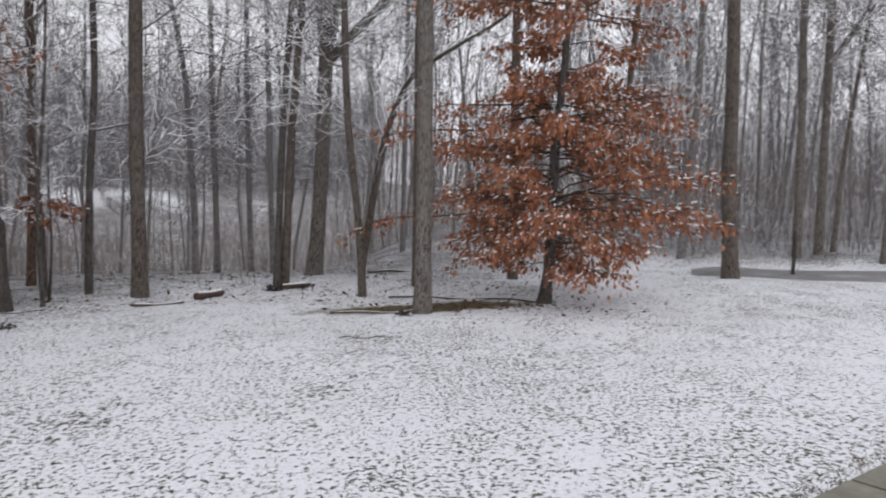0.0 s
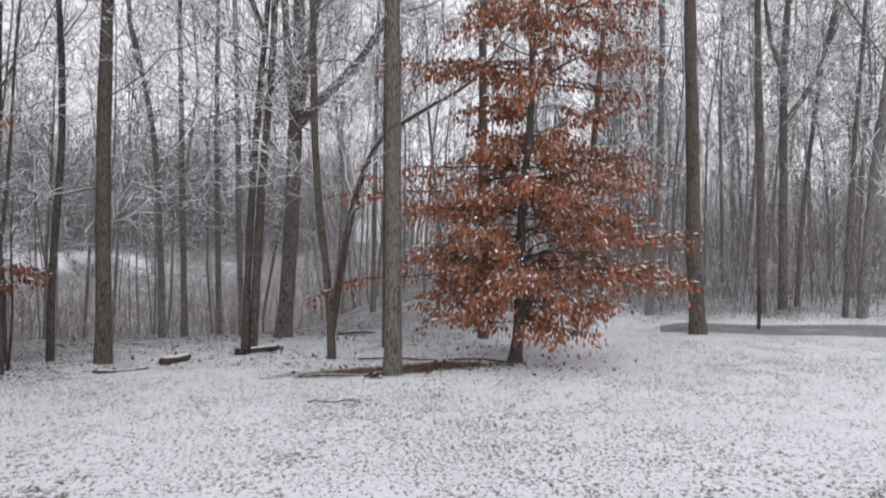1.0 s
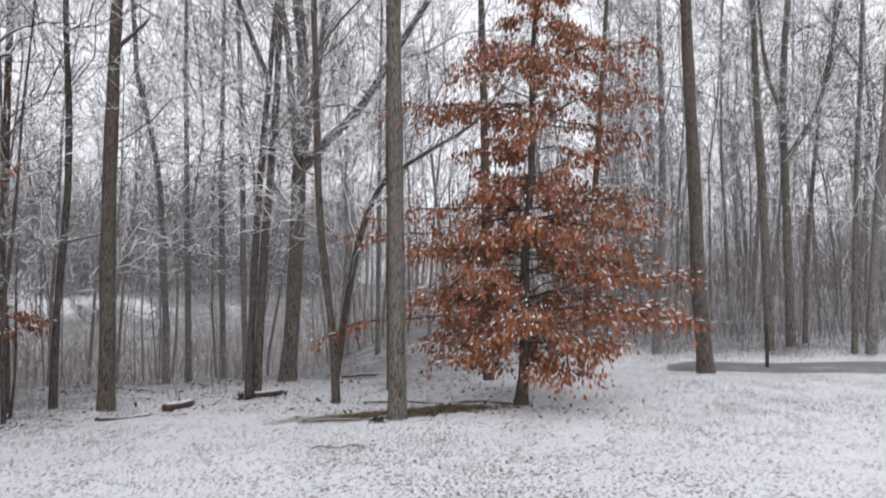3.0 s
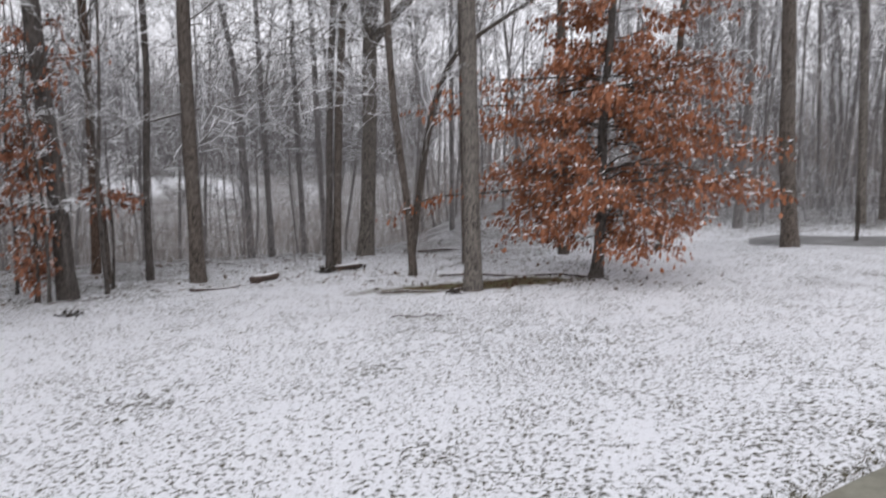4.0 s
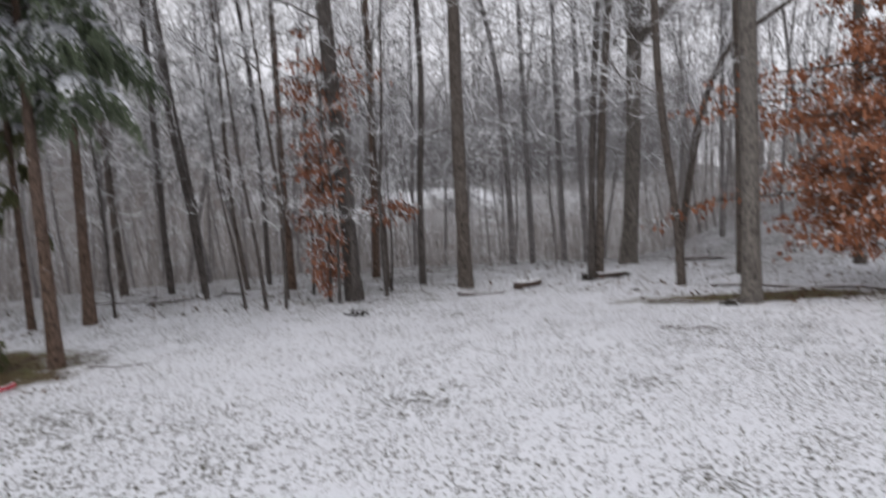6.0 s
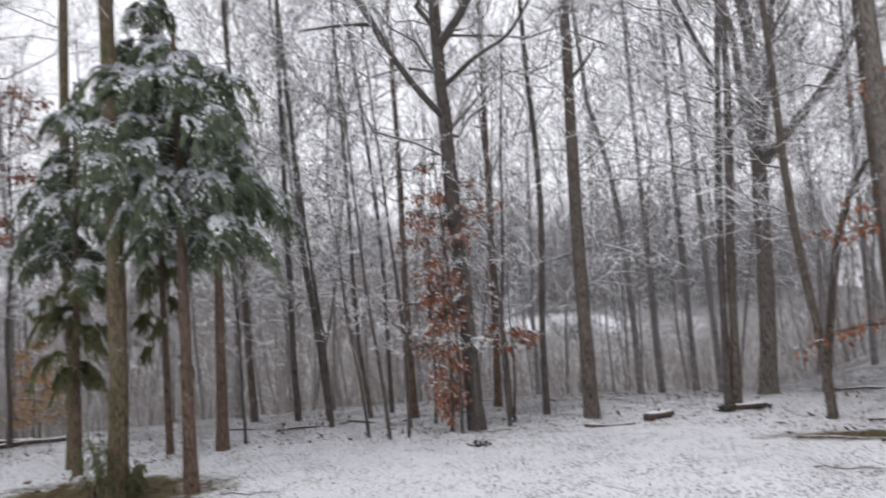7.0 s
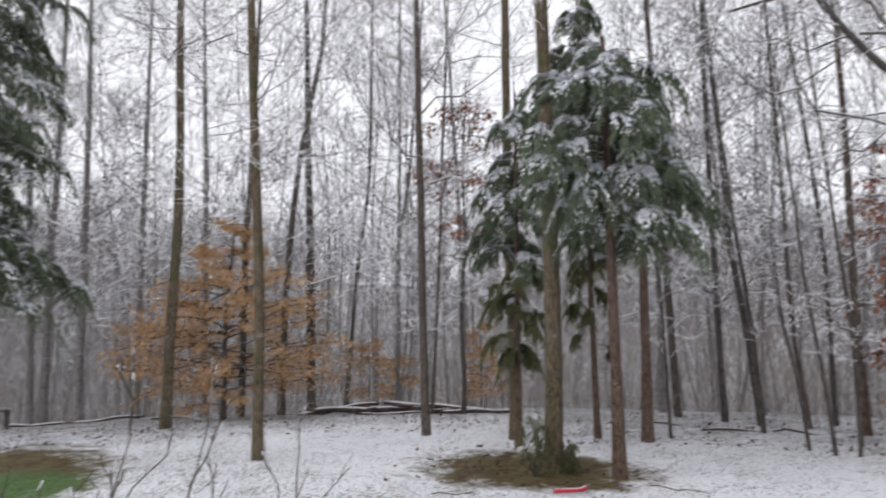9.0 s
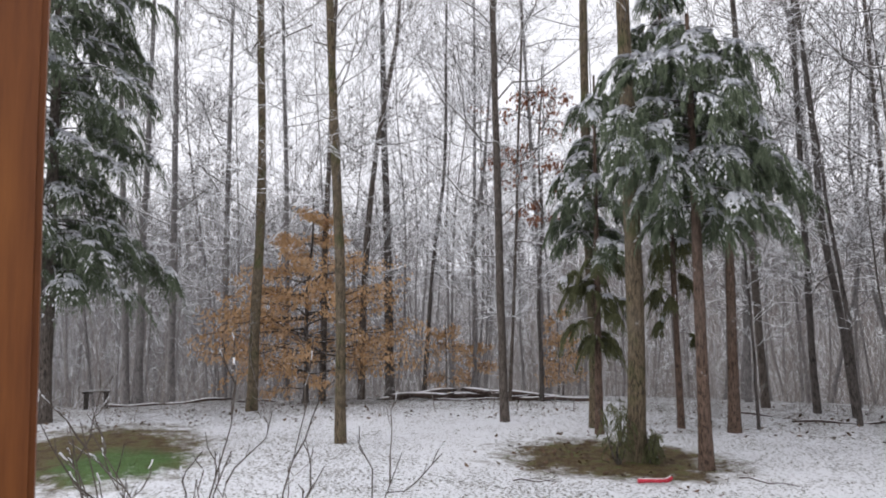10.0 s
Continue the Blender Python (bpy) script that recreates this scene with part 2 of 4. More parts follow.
def in_meadow(x, y):
    a, r = bearing(x, y), np.hypot(x, y)
    one = (a > 13) & (a < 29) & (r > 117 + 3 * np.sin(a * 0.9)) & (r < 129 - (28 - a) * 0.3)
    one |= (a > 10) & (a < 24) & (r > 103 + 2 * np.sin(a * 1.3)) & (r < 107)
    strip = ((a > 61.2) & (a < 71.2)) | ((a > 50) & (a < 54)) | ((a > 40.8) & (a < 44.8)) | (a > 96)
    two = strip & (a < 105) & (r > 150 + 4 * np.sin(a * 0.4)) & (r < 163)
    return one | two


def ground_z(x, y):
    """The lawn is flat; woods fall away into a valley and rise again as a hill; beyond the road lies a low bank."""
    x, y = np.asarray(x, float), np.asarray(y, float)
    a, r = bearing(x, y), np.hypot(x, y)
    left = smooth01((a + 2) / 12) * (1 - smooth01((a - 150) / 20))
    lift = smooth01((a - 26) / 12) * 5.5
    valley = -0.024 * np.maximum(r - 13.7, 0) ** 1.5
    valley = np.where(r > 55, np.minimum(-6.2, valley), valley)
    rise = -6.2 + (6.0 + lift) * smooth01((r - 62) / 60) + 9.0 * smooth01((r - 100) / 90)
    hill = np.where(r < 55, valley, np.maximum(-6.2, rise))
    bank = 0.36 * smooth01((r - 16.9) / 2.6) + 1.0 * smooth01((r - 25) / 60)
    drop = -np.clip(0.0175 - 0.018 * np.sin(np.radians(np.clip(a, 0, 90))), 0, 1) * np.maximum(r - 14, 0)
    bumps = 0.025 * np.sin(x * 1.3 + 2 * np.sin(y * 0.7)) * np.sin(y * 1.1 + 1.5 * np.sin(x * 0.9)) * smooth01((r - 3) / 6)
    mound = 0.10 * np.exp(-((x - 5.04) ** 2 / 2.4 + (y - 13.03) ** 2 / 0.9)) + 0.07 * np.exp(-((x - 0.27) ** 2 / 0.5 + (y - 9.68) ** 2 / 0.2))
    return left * (hill + drop) + (1 - left) * bank + bumps + mound + 0.018 * np.clip(x, -400, 400)


def gz(x, y):
    return float(ground_z(x, y))


def ellipse(x, y, cx, cy, a, b, turn):
    c, s = math.cos(radians(turn)), math.sin(radians(turn))
    u, v = (x - cx) * c + (y - cy) * s, -(x - cx) * s + (y - cy) * c
    return np.sqrt((u / a) ** 2 + (v / b) ** 2)


def make_ground():
    rings = np.concatenate([np.linspace(0.2, 26, 180), 26 * (3000 / 26) ** (np.arange(1, 61) / 60)])
    turns = np.arange(320) * 2 * np.pi / 320
    X = (rings[:, None] * np.cos(turns)).ravel()
    Y = (rings[:, None] * np.sin(turns)).ravel()
    Z = ground_z(X, Y)
    near = np.hypot(X, Y) < 16
    Z = Z + near * 0.008 * np.sin(X * 9 + 3 * np.sin(Y * 5)) * np.sin(Y * 8 + 2 * np.sin(X * 6))
    b = Build()
    n, k = len(rings), 320
    i = np.arange(n - 1)[:, None] * k + np.arange(k)
    j = np.arange(n - 1)[:, None] * k + (np.arange(k) + 1) % k
    b.v, b.n = [np.stack([X, Y, Z], 1)], len(X)
    b.q.append(np.stack([i, i + k, j + k, j], -1).reshape(-1, 4))
    c = np.arange(k)
    b.v.append(np.array([[0, 0, 0.0]]))
    b.t.append(np.stack([np.full(k, len(X)), c, (c + 1) % k], 1))
    me = b.mesh("ground", GROUND, True)
    r, a = np.hypot(X, Y), bearing(X, Y)
    limit = np.where(a > 0, 11.8 + 1.2 * np.sin(a * 0.13), 11.8 + np.abs(np.minimum(a, 0)) * 0.35) + 1.8 * ((a > 57) & (a < 110))
    litter = smooth01((r - limit + 1.2) / 4.5) * (0.55 + 0.45 * smooth01((r - 15) / 8))
    litter = litter - 0.16 * smooth01((a - 44) / 10) * (1 - smooth01((r - 12) / 3))
    litter = np.maximum(litter, 0.75 * smooth01((r - 17.5) / 1.3) * (a < -3))
    litter = np.where(in_meadow(X, Y), 0.0, litter)
    bare = np.maximum.reduce([
        1.35 - ellipse(X, Y, -8.15, 4.95, 1.8, 1.5, 35),
        1.35 - ellipse(X, Y, -11.06, -1.06, 2.9, 1.7, 0),
        (1.30 - ellipse(X, Y, -0.1, 10.65, 2.3, 0.52, 18)) * 1.0,
    ])
    green = np.clip(1.3 - ellipse(X, Y, -10.01, -0.75, 1.3, 1.0, 0), 0, 1)
    for name, value in (("litter", litter), ("bare", np.clip(bare, 0, 1)), ("green", green)):
        at = me.attributes.new(name, "FLOAT", "POINT")
        at.data.foreach_set("value", np.concatenate([value, [0.0]]).astype(np.float32))
    return tagged(new("ground", me), "thin snow on a grass lawn running into leaf-littered woods", "ground", kind="structure")


make_ground()


def make_road():
    """The driveway beyond the lawn: a crowned strip with real edges."""
    b = Build()
    k = 40
    s = np.linspace(0, 1, k)
    cx, cy = 4.94 + 16.85 * s - 1.40 * s * s, 16.28 - 5.44 * s - 2.01 * s * s
    d = unit(np.stack([np.gradient(cx), np.gradient(cy)], 1))
    side = np.stack([-d[:, 1], d[:, 0]], 1)
    rows = []
    for off, up in ((-1.05, -0.08), (-1.0, 0.02), (0, 0.05), (1.0, 0.02), (1.05, -0.08)):
        x, y = cx + side[:, 0] * off, cy + side[:, 1] * off
        rows.append(np.stack([x, y, ground_z(cx, cy) + up + 0.02 - 0.14 * (1 - smooth01(s / 0.09))], 1))
    V = np.stack(rows, 1).reshape(-1, 3)
    b.v, b.n = [V], len(V)
    i = np.arange(k - 1)[:, None] * 5 + np.arange(4)
    b.q.append(np.stack([i, i + 5, i + 6, i + 1], -1).reshape(-1, 4)[:, ::-1])
    tagged(new("road", b.mesh("road", ASPHALT, True)), "wet grey asphalt driveway edged with snow", "driveway", kind="structure")


make_road()

# ---- trees ----
def spline(points, z):
    """Smooth path through points (x, y, z), taken at the heights z, going on straight past the last."""
    p = np.array(points)
    out = np.empty((len(z), 2))
    for c in range(2):
        m = np.gradient(p[:, c], p[:, 2]) if len(p) > 2 else np.full(2, (p[1, c] - p[0, c]) / (p[1, 2] - p[0, 2]))
        i = np.clip(np.searchsorted(p[:, 2], z) - 1, 0, len(p) - 2)
        h = p[i + 1, 2] - p[i, 2]
        s = np.clip((z - p[i, 2]) / h, 0, 1)
        v = (2 * s**3 - 3 * s**2 + 1) * p[i, c] + (s**3 - 2 * s**2 + s) * h * m[i] + (3 * s**2 - 2 * s**3) * p[i + 1, c] + (s**3 - s**2) * h * m[i + 1]
        out[:, c] = v + np.maximum(z - p[-1, 2], 0) * np.clip(m[-1], -0.06, 0.06)
    return np.concatenate([out, z[:, None]], 1)


def boughs(O, d, L, r0, n, rise, wild, tip=0.25):
    """Branches from O along d: curved paths and radii."""
    k = len(O)
    s = np.linspace(0, 1, n)
    jit = np.cumsum(rng.normal(0, wild, (k, n, 3)), 1)
    jit -= jit[:, :1]
    P = O[:, None] + (d[:, None] * s[None, :, None] + UP * (rise * s * s)[None, :, None] + jit) * L[:, None, None]
    return P, r0[:, None] * (1 - (1 - tip) * s)


def offshoots(P, R, per, lo, spread, lift):
    """per new starts on each path of P, with directions that fork off it."""
    k, n, _ = P.shape
    s = lo + (1 - lo) * (np.arange(per) + rng.random((k, per))) / per * 0.98
    f = s * (n - 1)
    i = np.minimum(f.astype(int), n - 2)
    w = (f - i)[..., None]
    row = np.arange(k)[:, None]
    O = P[row, i] * (1 - w) + P[row, i + 1] * w
    T = unit(P[row, i + 1] - P[row, i])
    rad = R[row, i]
    side = unit(np.cross(T, rng.normal(0, 1, T.shape)))
    d = unit(T + side * spread + UP * lift)
    return O.reshape(-1, 3), d.reshape(-1, 3), rad.ravel(), s.ravel()


def grow(trunk, limbs, twigs, path, rad, first, height, k1, k2, k3, reach, limb_r, up=0.45, fine=1.0):
    z = np.sort(first + (height - first) * rng.random(k1) ** 1.15)
    i = np.clip(np.searchsorted(path[:, 2], z), 1, len(path) - 1)
    w = ((z - path[i - 1, 2]) / (path[i, 2] - path[i - 1, 2]))[:, None]
    O = path[i - 1] * (1 - w) + path[i] * w
    a = rng.random(k1) * 2 * np.pi
    e = up + rng.normal(0, 0.22, k1) + 0.3 * (z / height)
    d = unit(np.stack([np.cos(a), np.sin(a), np.tan(np.clip(e, -0.2, 1.3))], 1))
    L = reach * height * (0.45 + 0.75 * rng.random(k1)) * (1.05 - 0.55 * z / height) * np.clip(0.55 + (z - first) / 5.0, 0.5, 1)
    r0 = np.minimum(limb_r * (0.5 + 0.8 * rng.random(k1)) * L / (reach * height), 0.7 * rad[i])
    P, R = boughs(O, d, L, np.maximum(r0, 0.007), 7 if fine < 1.2 else 5 if fine < 3 else 4, 0.12, 0.05)
    if isinstance(limbs, list):
        for i in range(k1):
            one = Build()
            one.tubes(P[i:i + 1], R[i:i + 1], 5)
            limbs.append(one)
    else:
        limbs.tubes(P, R, 4)
    O, d, rr, s = offshoots(P, R, k2, 0.15, 0.9, 0.12)
    L2 = np.repeat(L, k2) * (0.5 - 0.28 * s) * (0.6 + 0.8 * rng.random(len(s)))
    P, R = boughs(O, d, L2, np.clip(rr * 0.55, 0.0055 * fine, 0.03), 4 if fine < 1.5 else 3 if fine < 3 else 2, 0.1, 0.085)
    twigs.tubes(P, R, 3)
    if k3:
        O, d, rr, s = offshoots(P, R, k3, 0.1, 1.0, 0.1)
        L3 = np.repeat(L2, k3) * (0.75 - 0.3 * s) * (0.5 + 0.8 * rng.random(len(s)))
        P, R = boughs(O, d, L3, np.full(len(O), 0.0048 * fine), 2, 0.08, 0.08, 0.5)
        twigs.tubes(P, R, 3 if fine < 1.2 else 2)


def stem(b, path, r0, height, sides, flare=0.17):
    z = path[:, 2] - path[0, 2]
    rad = r0 * (1 - 0.72 * np.clip(z / height, 0, 1) ** 1.1)
    rad = rad * (1 + flare * np.exp(-z / (1.3 * r0 + 0.02)))
    wob = 1 + 0.05 * np.sin(z * 3.1 + 9 * r0) + 0.03 * np.sin(z * 7.7)
    b.tubes(path[None], (rad * wob)[None], sides)
    return rad


def bare_tree(x, y, wide, bends, height=15.0, first=3.0, k=(34, 7, 6), reach=0.22, bark=BARK_BROWN, limb=0.02, up=0.26,
              label="tall leafless tree with snow-dusted twigs at the lawn's edge"):
    """bends: (offset to the right of the line of sight, height above the lawn) along the trunk."""
    a = math.atan2(-x, y)
    ex, ey = math.cos(a), math.sin(a)
    z0 = gz(x, y) - 0.06
    ob = thing("bare_tree", x, y, z0, label, "tree", "woodland trees")
    pts = [(0, 0, 0)] + [(o * ex, o * ey, h - z0) for o, h in bends]
    z = np.concatenate([[0, 0.06, 0.14, 0.25, 0.45], np.linspace(0.8, height, 22)])
    path = spline(pts, z)
    path[5:, :2] += np.cumsum(rng.normal(0, 0.012, (22, 2)), 0) * (0.4 + wide)
    t, l, w = Build(), [], Build()
    rad = stem(t, path, wide / 2 / 1.15, height, 12)
    near = math.hypot(x, y) < 12.6
    grow(t, l, w, path, rad, first, height, k[0] + 4, k[1], k[2] if near else k[2] + 3, reach, limb, up, 1.0 if near else 1.21)
    part("trunk", t.mesh("trunk", bark, True), ob)
    for one in l:
        part("limb", one.mesh("limb", LIMB, True), ob)
    loose("twig_mass", w.mesh("twig_mass", TWIG), ob, "fine twigs dusted with snow")
    return ob


def big_limb(ob, points, r0, r1, name="limb", material=None, k2=7, scale=1.0):
    """A heavy limb along points (right, away, up) from the tree's foot, with twigs."""
    a = math.atan2(-ob.location.x, ob.location.y)
    ex, ey = np.array([math.cos(a), math.sin(a), 0]), np.array([-math.sin(a), math.cos(a), 0])
    p = np.array([o * ex + f * ey + UP * u for o, f, u in points]) * scale
    r0, r1 = r0 * scale, r1 * scale
    s = np.linspace(0, len(p) - 1, 4 * len(p))
    path = np.stack([np.interp(s, np.arange(len(p)), p[:, c]) for c in range(3)], 1)
    path[1:-1] = (path[:-2] + 2 * path[1:-1] + path[2:]) / 4
    path[2:-2] = (path[1:-3] + 2 * path[2:-2] + path[3:-1]) / 4
    R = np.linspace(r0, r1, len(path))[None]
    b, w = Build(), Build()
    b.tubes(path[None], R, 8)
    O, d, rr, q = offshoots(path[None], R, k2 * 2, 0.2, 0.9, 0.35)
    P, R2 = boughs(O, d, 0.6 + 1.3 * rng.random(len(O)), np.clip(rr * 0.4, 0.008, 0.03), 5, 0.15, 0.05)
    w.tubes(P, R2, 3)
    O, d, rr, q = offshoots(P, R2, 5, 0.15, 0.9, 0.12)
    P, R2 = boughs(O, d, 0.25 + 0.5 * rng.random(len(O)), np.full(len(O), 0.005), 3, 0.1, 0.07)
    w.tubes(P, R2, 3)
    l = part(name, b.mesh(name, material or BARK_GREY, True), ob)
    loose("twig_mass", w.mesh("twig_mass", TWIG), l)


# the trees that stand out one by one
edge = bare_tree(-4.59, 11.33, 0.28, [(-0.03, 3.14), (-0.01, 5.31), (0.03, 6.72)], first=3.3, bark=BARK_BROWN, k=(30, 7, 6))
bare_tree(-5.50, 11.59, 0.14, [(0.01, 1.71), (0.08, 3.6), (-0.03, 6.23)], first=1.6, bark=BARK_DARK)
paired = bare_tree(-2.76, 12.70, 0.15, [(0.07, 2.54), (0.27, 5.58), (0.44, 7.42)], first=3.1, bark=BARK_DARK)
bare_tree(-2.65, 12.80, 0.18, [(0.1, 2.16), (0.28, 5.11), (0.35, 7.5)], first=3.6, bark=BARK_BROWN)
forked = bare_tree(-2.49, 15.02, 0.38, [(0.12, 1.75), (0.18, 4.33), (0.24, 6.63), (0.04, 8.46)], first=4.1, bark=BARK_GREY)
bare_tree(-1.16, 11.69, 0.15, [(-0.07, 1.08), (-0.25, 2.53), (-0.38, 5.06), (-0.44, 6.95)], first=2.7, bark=BARK_BROWN)
bare_tree(-0.17, 10.09, 0.28, [(0.0, 2.22), (-0.01, 4.62), (-0.02, 6.27)], first=6.2, bark=BARK_GREY, k=(28, 7, 6))
bare_tree(-0.33, 12.98, 0.17, [(-0.02, 2.05), (-0.04, 4.99)], first=4.1, bark=BARK_BROWN)
bare_tree(5.88, 14.33, 0.36, [(-0.11, 1.84), (-0.18, 4.25), (-0.29, 8.38)], first=5.5, bark=BARK_BROWN, height=17.0)
bare_tree(8.30, 16.57, 0.23, [(-0.06, 3.3), (-0.16, 5.96), (-0.21, 9.52)], first=4.1, height=18.0, bark=BARK_GREY, k=(38, 7, 6))
bank = bare_tree(8.91, 16.77, 0.24, [(-0.04, 3.56), (-0.07, 6.75), (0.18, 9.52)], first=4.1, height=18.0, bark=BARK_GREY, k=(38, 7, 6))
bare_tree(9.42, 17.10, 0.14, [(0.14, 3.34), (0.44, 6.09), (1.06, 9.24)], first=3.1, height=17.0, bark=BARK_GREY)
bare_tree(9.68, 15.57, 0.14, [(0.12, 3.74), (0.4, 8.7)], first=4.1, height=17.0, bark=BARK_GREY)
bare_tree(5.84, 17.19, 0.23, [(0.12, 2.41), (0.19, 5.51), (0.18, 6.3)], first=2.6, bark=BARK_HAZED, k=(32, 7, 6))
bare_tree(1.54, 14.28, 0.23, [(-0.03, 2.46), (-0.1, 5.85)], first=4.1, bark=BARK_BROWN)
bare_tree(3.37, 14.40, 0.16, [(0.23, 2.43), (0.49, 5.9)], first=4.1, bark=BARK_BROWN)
bare_tree(-5.34, 16.35, 0.18, [(-0.13, 2.48), (-0.33, 4.61), (-0.78, 6.54)], first=2.6, bark=BARK_HAZED, k=(32, 7, 6))
bare_tree(-5.13, 17.26, 0.18, [(-0.11, 3.2), (-0.23, 7.88)], first=2.6, bark=BARK_HAZED, k=(32, 7, 6))
bare_tree(-4.37, 17.39, 0.17, [(-0.09, 3.19), (-0.14, 7.95)], first=2.6, bark=BARK_HAZED, k=(32, 7, 6))
bare_tree(-3.49, 15.81, 0.16, [(-0.12, 3.12), (-0.26, 6.81)], first=2.6, bark=BARK_HAZED, k=(32, 7, 6))
bare_tree(-0.84, 19.05, 0.15, [(-0.01, 3.37), (0.01, 7.11)], first=2.6, bark=BARK_HAZED, k=(32, 7, 6))
bare_tree(9.96, 15.41, 0.24, [(0.11, 2.59), (0.34, 5.04)], first=2.6, bark=BARK_HAZED, k=(32, 7, 6))
oak = bare_tree(-6.00, 10.06, 0.31, [(-0.1, 1.45), (-0.27, 4.27), (-0.36, 6.5)], first=2.5, bark=BARK_DARK, limb=0.045)
bare_tree(-7.23, 13.08, 0.18, [(0.04, 1.9), (0.05, 4.0)], first=3.1, bark=BARK_RED)
bare_tree(-6.05, 11.35, 0.08, [(-0.04, 1.16), (-0.1, 2.32)], first=1.6, height=6.0, k=(14, 5, 3), limb=0.02, label="thin bare sapling at the lawn edge")
bare_tree(-7.77, 10.94, 0.15, [(-0.09, 1.81), (-0.11, 4.36), (-0.15, 5.93)], first=2.6, bark=BARK_RED)
bare_tree(-7.18, 9.92, 0.08, [(-0.05, 1.43), (-0.21, 3.21)], first=1.6, height=7.0, k=(14, 5, 3), limb=0.02, label="thin bare sapling at the lawn edge")
bare_tree(-8.93, 11.14, 0.10, [(-0.19, 1.4), (-0.28, 4.02), (-0.36, 5.86)], first=2.1)
bare_tree(-10.38, 2.06, 0.18, [(-0.05, 2.4), (-0.14, 4.49), (-0.21, 6.07)], first=3.4, bark=BARK_MOSSY, k=(30, 7, 6))
bare_tree(-14.75, 1.30, 0.24, [(0.07, 2.73), (0.09, 5.43), (0.05, 7.61)], first=3.1, bark=BARK_MOSSY)
bare_tree(-11.50, 5.08, 0.17, [(-0.09, 2.08), (-0.15, 4.45), (-0.2, 6.91)], first=1.6, bark=BARK_BROWN, k=(34, 7, 6))
bare_tree(-17.38, 3.16, 0.19, [(0.02, 2.26), (0.07, 4.25), (0.17, 7.71)], first=3.1, bark=BARK_BROWN)
bare_tree(-17.43, 4.09, 0.20, [(0.09, 2.25), (0.37, 5.58), (0.86, 8.4)], first=3.1, bark=BARK_BROWN)
bare_tree(-18.51, 5.12, 0.28, [(-0.08, 3.0), (-0.18, 6.79), (-0.26, 9.79)], first=4.1, bark=BARK_DARK)
bare_tree(-18.35, 5.98, 0.14, [(0.26, 3.02), (0.52, 5.27), (0.57, 8.97)], first=3.1, bark=BARK_DARK)
bare_tree(-20.57, -0.15, 0.23, [(-0.02, 3.79), (-0.09, 9.88)], first=2.6, bark=BARK_HAZED, k=(32, 7, 6))
bare_tree(-20.66, 1.17, 0.20, [(0.01, 4.6), (0.04, 10.14)], first=2.6, bark=BARK_HAZED, k=(32, 7, 6))
bare_tree(-19.56, 2.66, 0.19, [(-0.06, 3.83), (-0.25, 9.89)], first=2.6, bark=BARK_HAZED, k=(32, 7, 6))
bare_tree(-21.78, -1.26, 0.22, [(-0.13, 2.29), (-0.26, 5.39)], first=2.6, bark=BARK_HAZED, k=(32, 7, 6))
bare_tree(-21.71, -0.94, 0.25, [(-0.05, 3.09), (0.02, 6.97)], first=2.6, bark=BARK_HAZED, k=(32, 7, 6))
bare_tree(-18.02, 7.20, 0.13, [(0.11, 0.86), (0.02, 3.03), (0.35, 5.3)], first=2.6, bark=BARK_HAZED, k=(32, 7, 6))
bare_tree(-18.97, 9.76, 0.19, [(-0.11, 3.21), (-0.39, 8.13)], first=2.6, bark=BARK_HAZED, k=(32, 7, 6))
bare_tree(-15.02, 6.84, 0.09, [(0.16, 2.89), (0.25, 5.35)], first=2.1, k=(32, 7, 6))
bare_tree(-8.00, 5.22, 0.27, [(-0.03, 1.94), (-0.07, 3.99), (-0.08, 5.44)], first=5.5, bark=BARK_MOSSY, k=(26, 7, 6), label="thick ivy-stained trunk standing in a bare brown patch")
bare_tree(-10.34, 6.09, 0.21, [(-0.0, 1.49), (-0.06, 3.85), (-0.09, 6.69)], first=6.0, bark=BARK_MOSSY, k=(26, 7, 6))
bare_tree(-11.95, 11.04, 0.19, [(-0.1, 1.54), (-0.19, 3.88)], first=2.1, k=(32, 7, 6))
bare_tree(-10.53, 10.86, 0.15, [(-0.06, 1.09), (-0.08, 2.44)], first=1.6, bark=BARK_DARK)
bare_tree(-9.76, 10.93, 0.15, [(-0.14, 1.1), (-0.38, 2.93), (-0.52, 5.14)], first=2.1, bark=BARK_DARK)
bare_tree(-13.65, 12.18, 0.19, [(-0.02, 2.19), (-0.04, 6.21)], first=2.6, bark=BARK_HAZED, k=(32, 7, 6))
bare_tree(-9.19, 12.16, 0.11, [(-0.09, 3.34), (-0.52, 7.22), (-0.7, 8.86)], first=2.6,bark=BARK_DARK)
bare_tree(-12.47, 14.18, 0.16, [(-0.49, 2.77), (-0.74, 4.02)], first=2.6, bark=BARK_HAZED, k=(32, 7, 6))
bare_tree(-19.77, 8.00, 0.16, [(-0.03, 1.91), (-0.03, 4.77)], first=2.6, bark=BARK_HAZED, k=(32, 7, 6))

